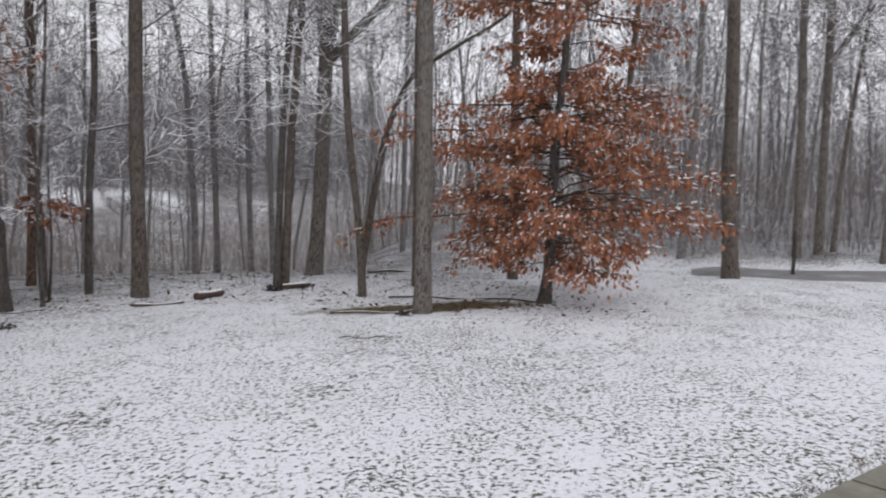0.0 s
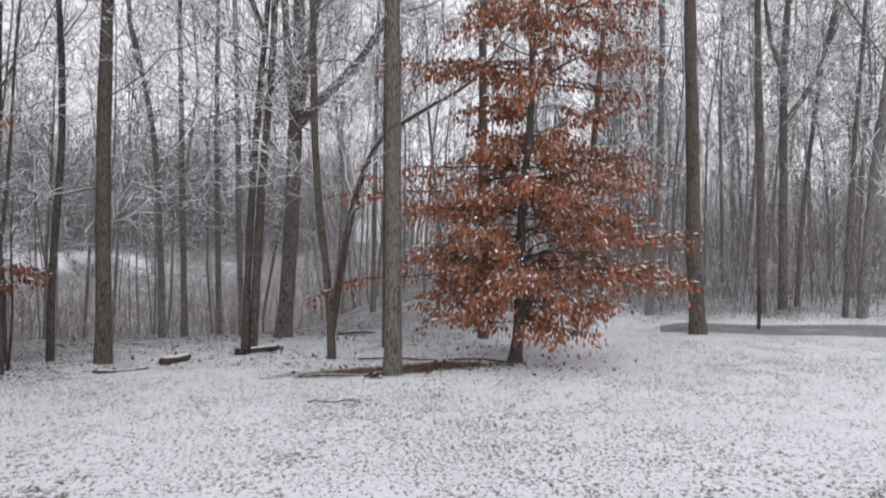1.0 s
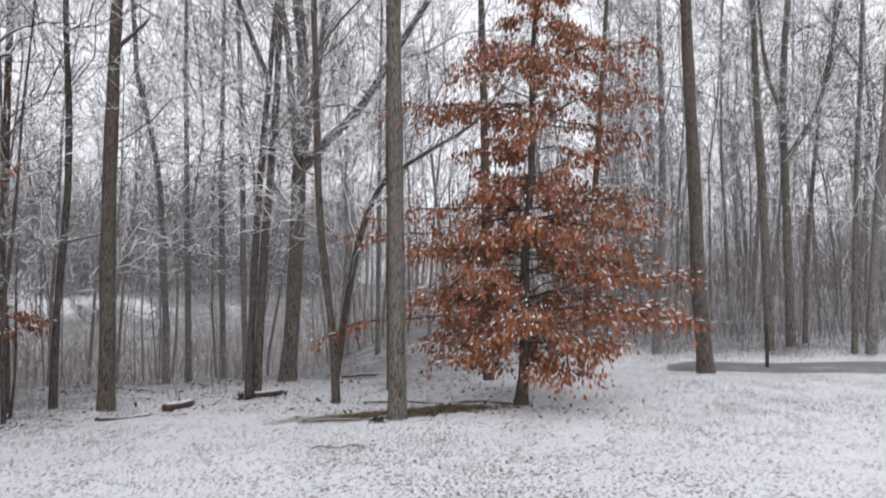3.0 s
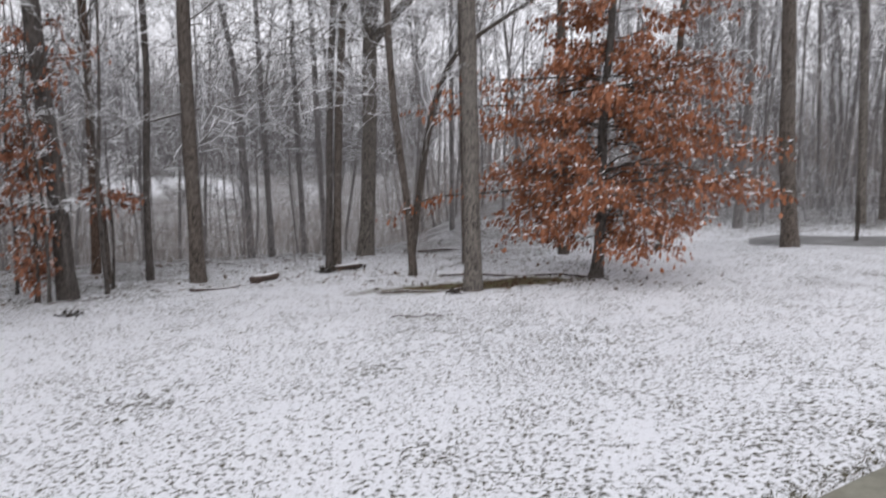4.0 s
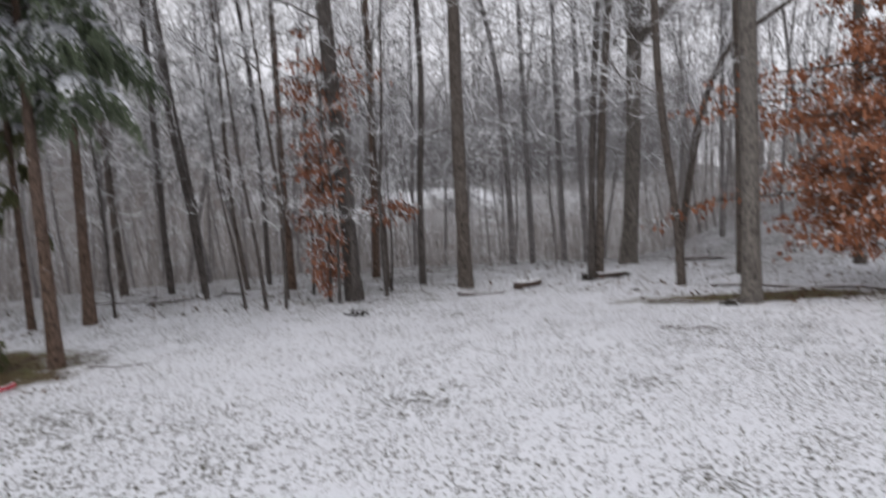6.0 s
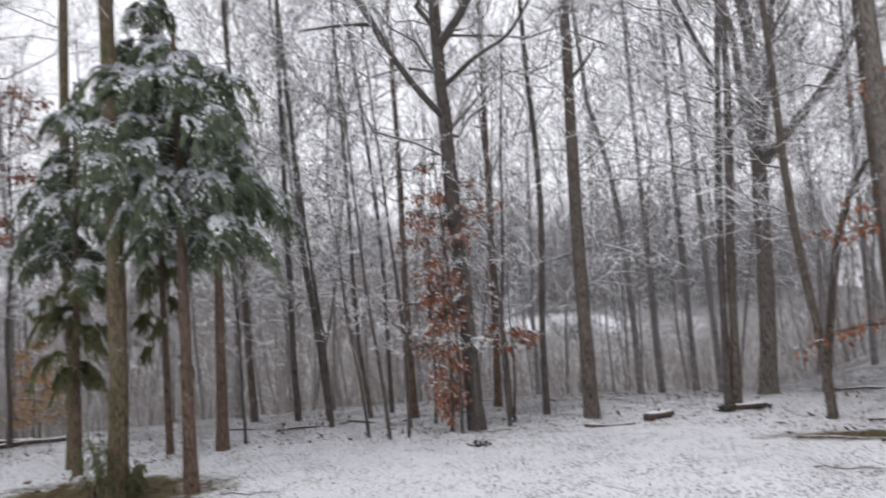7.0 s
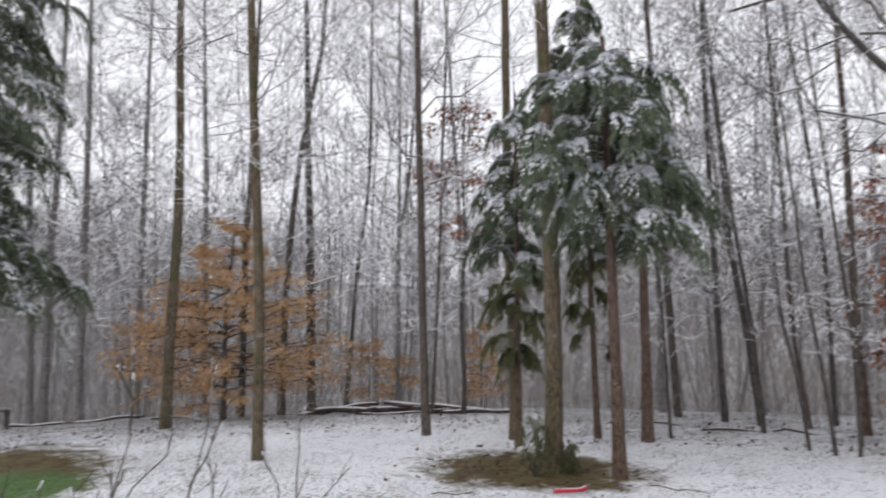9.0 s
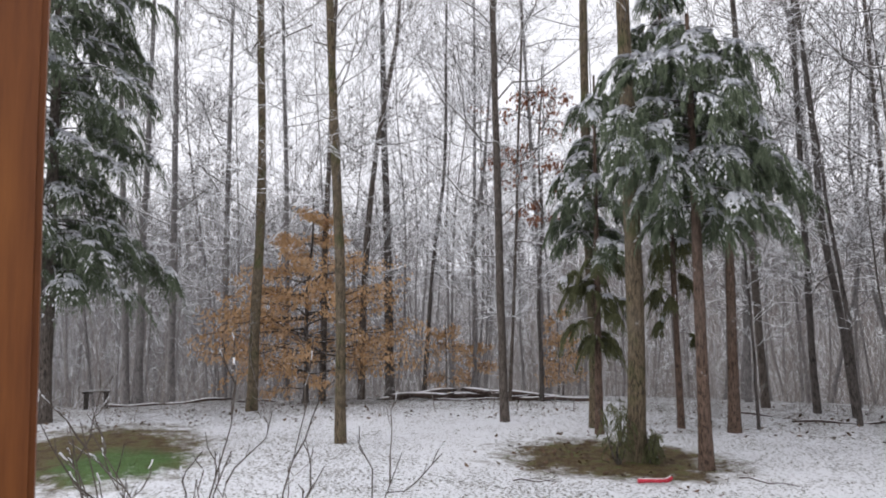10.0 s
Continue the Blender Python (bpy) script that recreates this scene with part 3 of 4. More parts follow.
bare_tree(-7.42, 9.15, 0.060, [(-0.12, 0.77), (-0.27, 1.67)], first=1.3, height=3.4, k=(12, 5, 3), limb=0.012, reach=0.16, bark=BARK_DARK, label="thin dark bare sapling at the lawn edge")
bare_tree(-6.94, 9.04, 0.070, [(-0.12, 1.08), (-0.3, 2.48)], first=1.3, height=6.0, k=(12, 5, 3), limb=0.012, reach=0.16, bark=BARK_DARK, label="thin dark bare sapling at the lawn edge")
bare_tree(-6.67, 9.15, 0.055, [(0.02, 1.28), (0.0, 2.68)], first=1.3, height=5.2, k=(12, 5, 3), limb=0.012, reach=0.16, bark=BARK_DARK, label="thin dark bare sapling at the lawn edge")
bare_tree(-6.06, 9.69, 0.060, [(0.02, 0.89), (-0.1, 2.29)], first=1.3, height=4.6, k=(12, 5, 3), limb=0.012, reach=0.16, bark=BARK_DARK, label="thin dark bare sapling at the lawn edge")
bare_tree(-5.86, 9.86, 0.090, [(-0.04, 1.09), (-0.1, 2.69)], first=1.3, height=6.2, k=(12, 5, 3), limb=0.012, reach=0.16, bark=BARK_DARK, label="thin dark bare sapling at the lawn edge")
bare_tree(-9.23, 8.28, 0.060, [(-0.05, 1.13), (-0.12, 2.43)], first=1.3, height=5.0, k=(12, 5, 3), limb=0.012, reach=0.16, bark=BARK_DARK, label="thin dark bare sapling at the lawn edge")
bare_tree(-5.60, 10.41, 0.080, [(-0.05, 1.3), (0.03, 2.9)], first=1.3, height=6.5, k=(12, 5, 3), limb=0.012, reach=0.16, bark=BARK_DARK, label="thin dark bare sapling at the lawn edge")
bare_tree(-8.92, 10.00, 0.100, [(-0.1, 1.34), (-0.35, 3.24)], first=1.3, height=7.0, k=(12, 5, 3), limb=0.012, reach=0.16, bark=BARK_DARK, label="thin dark bare sapling at the lawn edge")

# heavy limbs of the forked tree, the oak and the edge tree
big_limb(forked, [(0.2, 0, 4.9), (0.75, -0.2, 5.5), (1.7, -0.4, 6.5), (2.3, -0.5, 7.6), (3.4, -0.7, 9.4), (4.2, -0.8, 10.6)], 0.13, 0.05, scale=0.89)
big_limb(forked, [(0.2, 0, 5.0), (0.02, -0.2, 6.4), (-0.1, -0.3, 8.0), (-0.5, -0.3, 10.0)], 0.12, 0.05, scale=0.89)
big_limb(forked, [(0.22, 0, 5.0), (0.5, 0.3, 6.6), (0.7, 0.4, 8.2), (1.1, 0.5, 10.5)], 0.12, 0.05, scale=0.89)
big_limb(oak, [(-0.26, 0, 5.3), (-0.7, -0.3, 5.75), (-1.15, -0.4, 6.4), (-1.35, -0.4, 6.9), (-2.0, -0.5, 6.85), (-2.6, -0.5, 6.8)], 0.065, 0.02, material=BARK_DARK, scale=0.95)
big_limb(oak, [(-1.2, -0.4, 6.5), (-1.6, -0.5, 7.3), (-2.4, -0.6, 7.9), (-3.3, -0.7, 8.1)], 0.06, 0.02, material=BARK_DARK, scale=0.95)
big_limb(oak, [(-0.3, 0, 6.6), (0.2, -0.2, 7.2), (0.55, -0.3, 8.3), (0.7, -0.3, 9.6)], 0.09, 0.04, material=BARK_DARK, scale=0.95)
big_limb(oak, [(-0.22, 0, 5.9), (0.3, -0.2, 6.3), (0.9, -0.3, 6.6), (1.5, -0.3, 7.6)], 0.05, 0.02, material=BARK_DARK, scale=0.95)
big_limb(edge, [(0.0, 0, 6.05), (0.22, -0.1, 6.25), (0.5, -0.1, 6.6)], 0.045, 0.02, material=BARK_BROWN, k2=1, scale=0.93)
big_limb(paired, [(0.28, 0, 6.2), (0.05, -0.1, 6.7), (-0.3, -0.2, 7.6), (-0.6, -0.2, 8.3), (-0.8, -0.2, 9.4)], 0.06, 0.03, material=BARK_DARK, scale=0.9)
big_limb(bank, [(0.0, 0, 6.2), (0.9, -0.2, 7.6), (1.4, -0.3, 9.4), (1.7, -0.3, 13.5)], 0.10, 0.04, scale=0.72)
big_limb(bank, [(0.0, 0, 7.4), (-0.6, -0.2, 9.2), (-0.8, -0.3, 12.5)], 0.10, 0.04, scale=0.72)


def leaning_tree():
    x, y = -1.56, 15.48
    ob = thing("bare_tree", x, y, gz(x, y) - 0.05, "dark leafless tree leaning far over among upright trunks", "tree", "woodland trees")
    big_limb(ob, [(0, 0, 0), (0.2, 0, 1.5), (0.45, 0, 3.0), (0.9, -0.1, 4.2), (1.8, -0.2, 4.8), (3.0, -0.3, 5.5), (4.2, -0.4, 7.3)], 0.085, 0.03, "trunk", BARK_BROWN, 12)


leaning_tree()


def leafy_tree(x, y, r0, lean, layers, height, leaf, leaf_len, density, label, name="leafy_tree", droop=-0.16, bark=BARK_DARK, per=1.0, extra=(), snowy=0.5, wood=TWIG_DARK, skew=0.0, rise=0.12, cap=1.0):
    """A young tree that keeps its dead leaves: level sprays on tiers of (height, reach), leaves hanging under them."""
    z0 = gz(x, y) - 0.04
    ob = thing(name, x, y, z0, label, "tree")
    z = np.concatenate([[0, 0.05, 0.12, 0.25], np.linspace(0.5, height, 16)])
    path = np.stack([lean[0] * z / height + 0.03 * np.sin(z * 2), lean[1] * z / height + 0.03 * np.sin(z * 1.7 + 1), z], 1)
    t, w, f = Build(), Build(), Build()
    stem(t, path, r0, height, 10, 0.7)
    O, d, L = [], [], []
    a = 0.3
    for h, reach in layers:
        k = max(4, int(round((5 + 2.2 * reach) * per * (0.68 if h > 3.0 else 1.0))))
        for i in range(k):
            a += 2.4 + rng.normal(0, 0.25)
            hh = h + rng.normal(0, 0.15)
            c = np.array([np.interp(hh, z, path[:, 0]), np.interp(hh, z, path[:, 1]), hh])
            O.append(c)
            d.append([math.cos(a), math.sin(a), rise + rng.normal(0, 0.12)])
            L.append(reach * rng.uniform(0.6, 1.08) * (1 + skew * math.cos(a - math.atan2(-x, y))))
    a0 = math.atan2(-x, y)
    for h, right, away, rise in extra:
        O.append(np.array([np.interp(h, z, path[:, 0]), np.interp(h, z, path[:, 1]), h]))
        d.append([right * math.cos(a0) - away * math.sin(a0), right * math.sin(a0) + away * math.cos(a0), rise])
        L.append(math.hypot(right, away))
    O, d, L = np.array(O), unit(np.array(d)), np.array(L)
    P, R = boughs(O, d, L, 0.005 + 0.0055 * L, 7, droop, 0.03, 0.3)
    for i in range(len(P)):
        one = Build()
        one.tubes(P[i:i + 1], R[i:i + 1], 5)
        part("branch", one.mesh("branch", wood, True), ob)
    O2, d2, rr, s = offshoots(P, R, 8, 0.22, 0.85, 0.0)
    d2[:, 2] = d2[:, 2] * 0.35
    d2 = unit(d2)
    L2 = np.repeat(L, 8) * (0.42 - 0.22 * s) * rng.uniform(0.6, 1.2, len(s)) + 0.08
    P2, R2 = boughs(O2, d2, L2, np.full(len(O2), 0.006), 4, droop * 0.8, 0.04)
    w.tubes(P2, R2, 3)
    for PP, RR, cnt in ((P, R, int(9 * density)), (P2, R2, int(7 * density))):
        B, dd, rr, s = offshoots(PP, RR, cnt, 0.3 if PP is P else 0.1, 1.0, -0.3)
        k = len(B)
        hang = rng.random(k)[:, None]
        along = unit(dd * (0.15 + 0.4 * hang) + np.array([0, 0, -1.0]) * (1.4 - 0.7 * hang) + rng.normal(0, 0.22, (k, 3)))
        side = unit(np.cross(along, rng.normal(0, 1, (k, 3)) + 2 * hang * UP))
        length = leaf_len * rng.uniform(0.6, 1.25, k)
        f.leaves(B + rng.normal(0, 0.055, (k, 3)), along, side, length, length * rng.uniform(0.42, 0.62, k), 0.18)
    c = Build()
    for ring in (1, 2, 3):
        pick = rng.random(len(P2)) < snowy
        mid = P2[pick][:, ring] + rng.normal(0, 0.02, (int(pick.sum()), 3)) + UP * 0.012
        run = unit(P2[pick][:, ring] - P2[pick][:, ring - 1] + rng.normal(0, 0.02, mid.shape)) * rng.uniform(0.015, 0.05, (len(mid), 1))
        q = np.stack([mid - run, mid, mid + run], 1)
        c.tubes(q, np.array([[0.004, 0.0105, 0.004]]) * cap * rng.uniform(0.6, 1.4, (len(q), 1)), 4)
    loose("snow_load", c.mesh("snow_load", SNOW_CAP, True), ob, "little ridges of snow along the twigs")
    part("trunk", t.mesh("trunk", bark, True), ob)
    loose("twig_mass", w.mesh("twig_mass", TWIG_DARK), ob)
    loose("foliage", f.mesh("foliage", leaf), ob, "dead leaves still hanging, edged with snow")
    return ob


leafy_tree(1.71, 11.24, 0.085, (0.3, -0.04),
           [(0.8, 1.3), (0.95, 1.8), (1.15, 2.1), (1.4, 2.2), (1.65, 2.15), (1.9, 2.0), (2.15, 1.85), (2.4, 1.7), (2.65, 1.6), (2.9, 1.6), (3.15, 1.75), (3.45, 1.2), (3.75, 1.1),
            (4.1, 1.4), (4.4, 1.8), (4.65, 1.95), (5.0, 1.85), (5.4, 1.5), (5.8, 1.15), (6.2, 0.8), (6.6, 0.5), (7.0, 0.35)],
           7.4, LEAF_RUST, 0.088, 2.3, "young tree keeping all its rust-red dead leaves under light snow", skew=0.12, snowy=0.75, cap=1.2,
           extra=((1.75, -3.1, 0.3, 0.10), (2.95, -2.75, 0.2, 0.1), (3.0, -2.3, -0.6, 0.1), (3.1, 2.1, 0.2, 0.25), (2.9, 2.2, -0.3, 0.25), (4.6, -2.3, 0.0, 0.25), (4.7, -1.9, 0.5, 0.2)))
leafy_tree(-17.01, 2.67, 0.06, (0.0, 0.15),
           [(0.7, 2.2), (1.0, 2.7), (1.4, 2.9), (1.8, 2.8), (2.2, 2.4), (2.6, 2.0), (3.1, 1.5), (3.6, 1.0), (4.2, 0.6)],
           4.7, LEAF_TAN, 0.085, 3.0, "young beech with pale orange dead leaves in tiers", droop=-0.02, per=1.0, snowy=0.12, rise=0.14)
for bx, by, bh in ((-17.7, 6.3, 2.0), (-18.6, 7.4, 1.7), (-16.6, 8.9, 2.2), (-17.6, 9.6, 1.8)):
    leafy_tree(bx, by, 0.022, (0.05, 0.05), [(0.25 * bh, 0.55), (0.45 * bh, 0.7), (0.65 * bh, 0.6), (0.85 * bh, 0.3)], bh, LEAF_TAN, 0.085, 0.9, "small beech sapling with a few pale dead leaves", "leafy_sapling", droop=-0.02, per=0.6, snowy=0.2)
leafy_tree(-6.30, 9.77, 0.03, (0.0, 0.1),
           [(0.4, 0.2), (0.7, 0.25), (1.0, 0.28), (1.3, 0.3), (1.6, 0.32), (1.9, 0.34), (2.2, 0.36), (2.5, 0.4), (2.8, 0.45), (3.1, 0.6), (3.4, 0.7), (3.7, 0.9), (3.9, 0.6)],
           4.0, LEAF_RED, 0.085, 0.6, "slender sapling with hanging red-brown leaves beside an oak trunk", "leafy_sapling", per=0.9, snowy=0.25)
leafy_tree(-14.97, 7.56, 0.05, (0.0, 0.1), [(4.4, 0.7), (5.1, 1.1), (5.7, 1.4), (6.3, 1.4), (6.9, 1.0)], 7.7, LEAF_RED, 0.11, 0.8,
           "slim tree with a few red-brown leaves high up", "leafy_sapling", per=0.5)
leafy_tree(-7.03, 10.42, 0.025, (0.05, 0.1), [(1.4, 0.5), (2.2, 0.6), (3.4, 0.6)], 4.4, LEAF_RED, 0.09, 0.4, "thin sapling with sparse rusty leaves", "leafy_sapling", per=0.5)
leafy_tree(-5.73, 10.77, 0.022, (0.05, 0.1), [(1.3, 0.4), (1.5, 0.45)], 2.6, LEAF_RED, 0.09, 0.5, "thin sapling with one tuft of rusty leaves", "leafy_sapling", per=0.5)


# ---- cedars ----
def plume(f, w, C, out, size, count, leaf, snow):
    """One hanging tuft: slim sprays that arch out from its crest and droop, snow along the crest and shoulders."""
    k = len(C)
    side = np.cross(out, UP)
    s = rng.random((k, count)) ** 0.75
    tuft = rng.normal(0, 0.7, (k, 9))
    pick = rng.integers(0, 9, (k, count))
    turn = np.take_along_axis(tuft, pick, 1) + rng.normal(0, 0.09, (k, count))
    hang = np.take_along_axis(rng.uniform(0.55, 1.45, (k, 9)), pick, 1)
    way = out[:, None] * np.cos(turn)[..., None] + side[:, None] * np.sin(turn)[..., None]
    reach = size[:, None] * s * (0.55 + 0.45 * hang)
    fall = 0.22 * s - hang * s**2.2
    z = size[:, None] * (fall - 0.16 * rng.random((k, count)))
    P = C[:, None] + way * (reach * 0.72)[..., None] + UP * z[..., None]
    along = unit(way * (0.8 - 0.6 * s)[..., None] - UP * (0.35 + 1.6 * s)[..., None] + rng.normal(0, 0.2, P.shape))
    lat = unit(np.cross(along, rng.normal(0, 1, P.shape)))
    n = k * count
    ln = leaf * rng.uniform(0.7, 2.0, n)
    f.needles(P.reshape(-1, 3), along.reshape(-1, 3), lat.reshape(-1, 3), ln, leaf * rng.uniform(0.14, 0.30, n))
    top = (s < snow[:, None] * rng.uniform(0.4, 1.1, (k, count))) & (rng.random((k, count)) < 0.9)
    if top.any():
        Q = C[:, None] + way * (reach * 0.74)[..., None] + UP * (size[:, None] * (fall + 0.02) + 0.008)[..., None] + rng.normal(0, 0.008, P.shape)
        a = unit(way * (1.0 - 0.4 * s)[..., None] - UP * (1.3 * s - 0.12)[..., None] + rng.normal(0, 0.12, P.shape))
        l = unit(np.cross(a, UP + rng.normal(0, 0.25, P.shape)))
        pick = top.ravel()
        m = int(pick.sum())
        ls = leaf * rng.uniform(0.5, 1.3, m)
        w.needles(Q.reshape(-1, 3)[pick], a.reshape(-1, 3)[pick], l.reshape(-1, 3)[pick], ls, ls * rng.uniform(0.3, 0.55, m))


def cedar(x, y, wide, tiers, height, label, bends=(0, 0), sheltered=2.6, count=700, snowy=0.95, size=0.36, leaf=0.05, bark=BARK_RED):
    """tiers: (height, reach, boughs); each bough carries a few hanging tufts."""
    a = math.atan2(-x, y)
    ex, ey = np.array([math.cos(a), math.sin(a), 0]), np.array([-math.sin(a), math.cos(a), 0])
    z0 = gz(x, y) - 0.05
    ob = thing("cedar_tree", x, y, z0, label, "evergreen tree", "cedars")
    z = np.concatenate([[0, 0.05, 0.12, 0.25], np.linspace(0.5, height, 14)])
    path = (ex * bends[0] + ey * bends[1]) * (z / height)[:, None] + UP * z[:, None]
    t, f, g, w = Build(), Build(), Build(), Build()
    stem(t, path, wide / 2, height, 10, 0.25)
    turn = x
    for h, reach, k in tiers:
        for i in range(k):
            turn += 2.4 + rng.normal(0, 0.35)
            hh = h + rng.normal(0, 0.14)
            c = (ex * bends[0] + ey * bends[1]) * (hh / height) + UP * hh
            out = np.array([math.cos(turn), math.sin(turn), 0])
            L = reach * rng.uniform(0.55, 1.1)
            s = np.linspace(0, 1, 7)
            bend, lift = rng.normal(0, 0.15), rng.uniform(0.1, 0.5)
            P = c + out * (L * s)[:, None] + np.cross(out, UP) * (bend * L * s * s)[:, None] + UP * (L * (lift * s - (lift + 0.25) * s * s))[:, None]
            R = np.linspace(0.007 + 0.009 * L, 0.004, 7)
            one = Build()
            one.tubes(P[None], R[None], 5)
            part("bough", one.mesh("bough", BARK_DARK, True), ob)
            m = max(2, int(round(1.5 + 3.0 * L)))
            q = np.clip(1 - np.arange(m) / m * 0.75 + rng.normal(0, 0.06, m), 0.1, 1)
            C = np.stack([np.interp(q, s, P[:, d]) for d in range(3)], 1)
            swing = rng.normal(0, 0.8, m)
            sd = np.cross(out, UP)
            dd = out * np.cos(swing)[:, None] + sd * np.sin(swing)[:, None]
            C = C + sd * (rng.normal(0, 0.10, m) * L)[:, None]
            sz = size * rng.uniform(0.5, 1.35, m) * (0.75 + 0.25 * min(L, 1))
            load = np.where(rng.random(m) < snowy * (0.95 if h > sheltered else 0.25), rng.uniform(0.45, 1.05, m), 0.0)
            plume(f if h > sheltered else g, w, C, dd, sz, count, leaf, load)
    part("trunk", t.mesh("trunk", bark, True), ob)
    if f.v:
        loose("foliage", f.mesh("foliage", NEEDLE), ob, "drooping dark green sprays loaded with snow")
    if w.v:
        loose("snow_load", w.mesh("snow_load", SNOW_CAP), ob, "soft snow lying along the sprays")
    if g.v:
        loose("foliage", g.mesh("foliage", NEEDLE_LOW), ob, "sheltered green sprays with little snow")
    return ob


cedar(-7.20, 5.59, 0.16, [(2.95, 0.4, 3), (3.2, 0.85, 6), (3.5, 1.05, 8), (3.8, 1.05, 8), (4.15, 0.95, 8), (4.5, 0.85, 8), (4.8, 0.6, 6), (5.05, 0.3, 4)],
      5.2, "red cedar with a broad drooping crown loaded with snow", bends=(-0.1, -0.5), sheltered=2.8)
cedar(-9.86, 7.34, 0.11, [(1.7, 0.3, 2), (2.3, 0.4, 3), (2.9, 0.45, 4), (3.5, 0.55, 5), (4.1, 0.7, 6), (4.7, 0.85, 7), (5.2, 0.9, 8), (5.7, 0.85, 8), (6.1, 0.72, 7), (6.5, 0.55, 6), (6.9, 0.38, 5), (7.2, 0.22, 4)],
      7.5, "slim cedar with a pointed snowy top", bends=(-0.2, 0.0), sheltered=3.2)
cedar(-9.67, 5.74, 0.12, [(1.4, 0.25, 3), (1.8, 0.35, 4), (2.2, 0.42, 5), (2.6, 0.5, 5), (3.0, 0.55, 6), (3.4, 0.6, 6), (3.7, 0.6, 6), (4.2, 0.6, 6), (4.6, 0.5, 5), (5.0, 0.3, 4)],
      5.4, "cedar crowded against thicker trunks, hung with snow", sheltered=2.7)
cedar(-9.18, 7.77, 0.18, [(3.4, 0.7, 3), (3.8, 1.1, 6), (4.2, 1.1, 6), (4.7, 0.8, 6), (5.2, 0.5, 4)],
      5.6, "red cedar with bare lower trunk and a snowy crown", sheltered=3.0)
cedar(-14.48, -2.18, 0.25, [(2.7, 1.3, 8), (3.1, 1.9, 12), (3.5, 2.0, 12), (4.1, 1.5, 5), (4.6, 1.5, 6), (5.1, 1.7, 7), (5.6, 1.8, 8), (6.2, 1.9, 9), (6.8, 1.8, 9), (7.4, 1.7, 9), (8.1, 1.5, 10), (8.8, 1.1, 8), (9.4, 0.7, 6), (9.9, 0.4, 4)],
      10.2, "tall dark cedar with snow-laden hanging branches", sheltered=2.2, count=400, snowy=0.65, size=0.48, leaf=0.065, bark=BARK_BROWN)


def evergreen_sprout(x, y, h):
    ob = thing("evergreen_shrub", x, y, gz(x, y) - 0.03, "small dark evergreen shrub at the foot of a trunk", "shrub")
    b, f = Build(), Build()
    k = 5
    an = np.arange(k) * 1.3
    d = unit(np.stack([np.cos(an) * 0.2, np.sin(an) * 0.2, np.ones(k)], 1))
    P, R = boughs(np.zeros((k, 3)), d, np.full(k, h) * rng.uniform(0.6, 1, k), np.full(k, 0.012), 5, 0, 0.04)
    b.tubes(P, R, 5)
    O, d, rr, s = offshoots(P, R, 8, 0.3, 0.9, 0.1)
    out = unit(d * np.array([1, 1, 0.05]))
    plume(f, f, O, out, np.full(len(O), 0.13), 34, 0.045, np.zeros(len(O)))
    part("stem", b.mesh("stem", BARK_DARK), ob)
    loose("foliage", f.mesh("foliage", NEEDLE_LOW), ob)


evergreen_sprout(-7.86, 4.86, 1.0)
evergreen_sprout(-7.82, 5.28, 0.5)


# ---- woods in the distance: beyond counting ----
def far_woods(name, label, n, r_lo, r_hi, a_lo, a_hi, k1, k2, k3, hgt, wide, fine):
    t, l, w = Build(), Build(), Build()
    done = 0
    while done < n:
        a, r = rng.uniform(a_lo, a_hi), math.sqrt(rng.uniform(r_lo**2, r_hi**2))
        x, y = -r * math.sin(radians(a)), r * math.cos(radians(a))
        if 8 < a < 30 and 40 < r < 131 and rng.random() < 0.45:
            continue
        if 61 < a < 71.5 and 60 < r < 150 and rng.random() < 0.75:
            continue
        if in_meadow(x, y) or (a < 2 and 11 < y < 17.2) or (a < -12 and r < 18.5):
            continue
        done += 1
        h = hgt * rng.uniform(0.7, 1.15)
        z = np.concatenate([[0, 0.2], np.linspace(0.8, h, 7)])
        lean = rng.normal(0, 0.06, 2)
        bow = rng.uniform(0.1, 0.35)
        path = np.stack([lean[0] * z + bow * np.sin(z * 0.45 + a) + 0.05 * np.sin(z * 1.3 + a), lean[1] * z + bow * np.cos(z * 0.4 + a), z], 1) + np.array([x, y, gz(x, y) - 0.1])
        r0 = wide * rng.uniform(0.5, 1.3)
        rad = r0 * (1 - 0.8 * z / h)
        t.tubes(path[None], rad[None], 6)
        base = path[0, 2]
        grow(t, l, w, path, rad, base + 0.22 * h, base + h, k1, k2, k3, 0.2 * h / (h + max(base, -0.4 * h)), 0.035, 0.55, fine)
    ob = thing(name, 0, 0, 0, label, "woods", kind="stuff")
    # these bark and twig colours are already paled to stand for haze
    loose("trunks", t.mesh("trunks", BARK_HAZED, True), ob)
    loose("limbs", l.mesh("limbs", TWIG_HAZED, True), ob)
    loose("twig_mass", w.mesh("twig_mass", TWIG_HAZED), ob)


far_woods("near_woods", "leafless woods behind the lawn, twigs white with snow", 92, 20, 34, -36, 112, 22, 7, 5, 15, 0.055, 1.3)
far_woods("middle_woods", "leafless trunks deeper in the woods, snowy twigs, haze in their colour", 150, 32, 62, -38, 114, 18, 6, 6, 16, 0.07, 2.2)
far_woods("road_woods", "leafless woods beyond the driveway", 44, 23, 60, -42, -2, 18, 6, 6, 16, 0.085, 2.0)
far_woods("hill_woods", "grey leafless woods on the far hillside", 180, 60, 150, -40, 116, 13, 5, 5, 16, 0.11, 4.2)


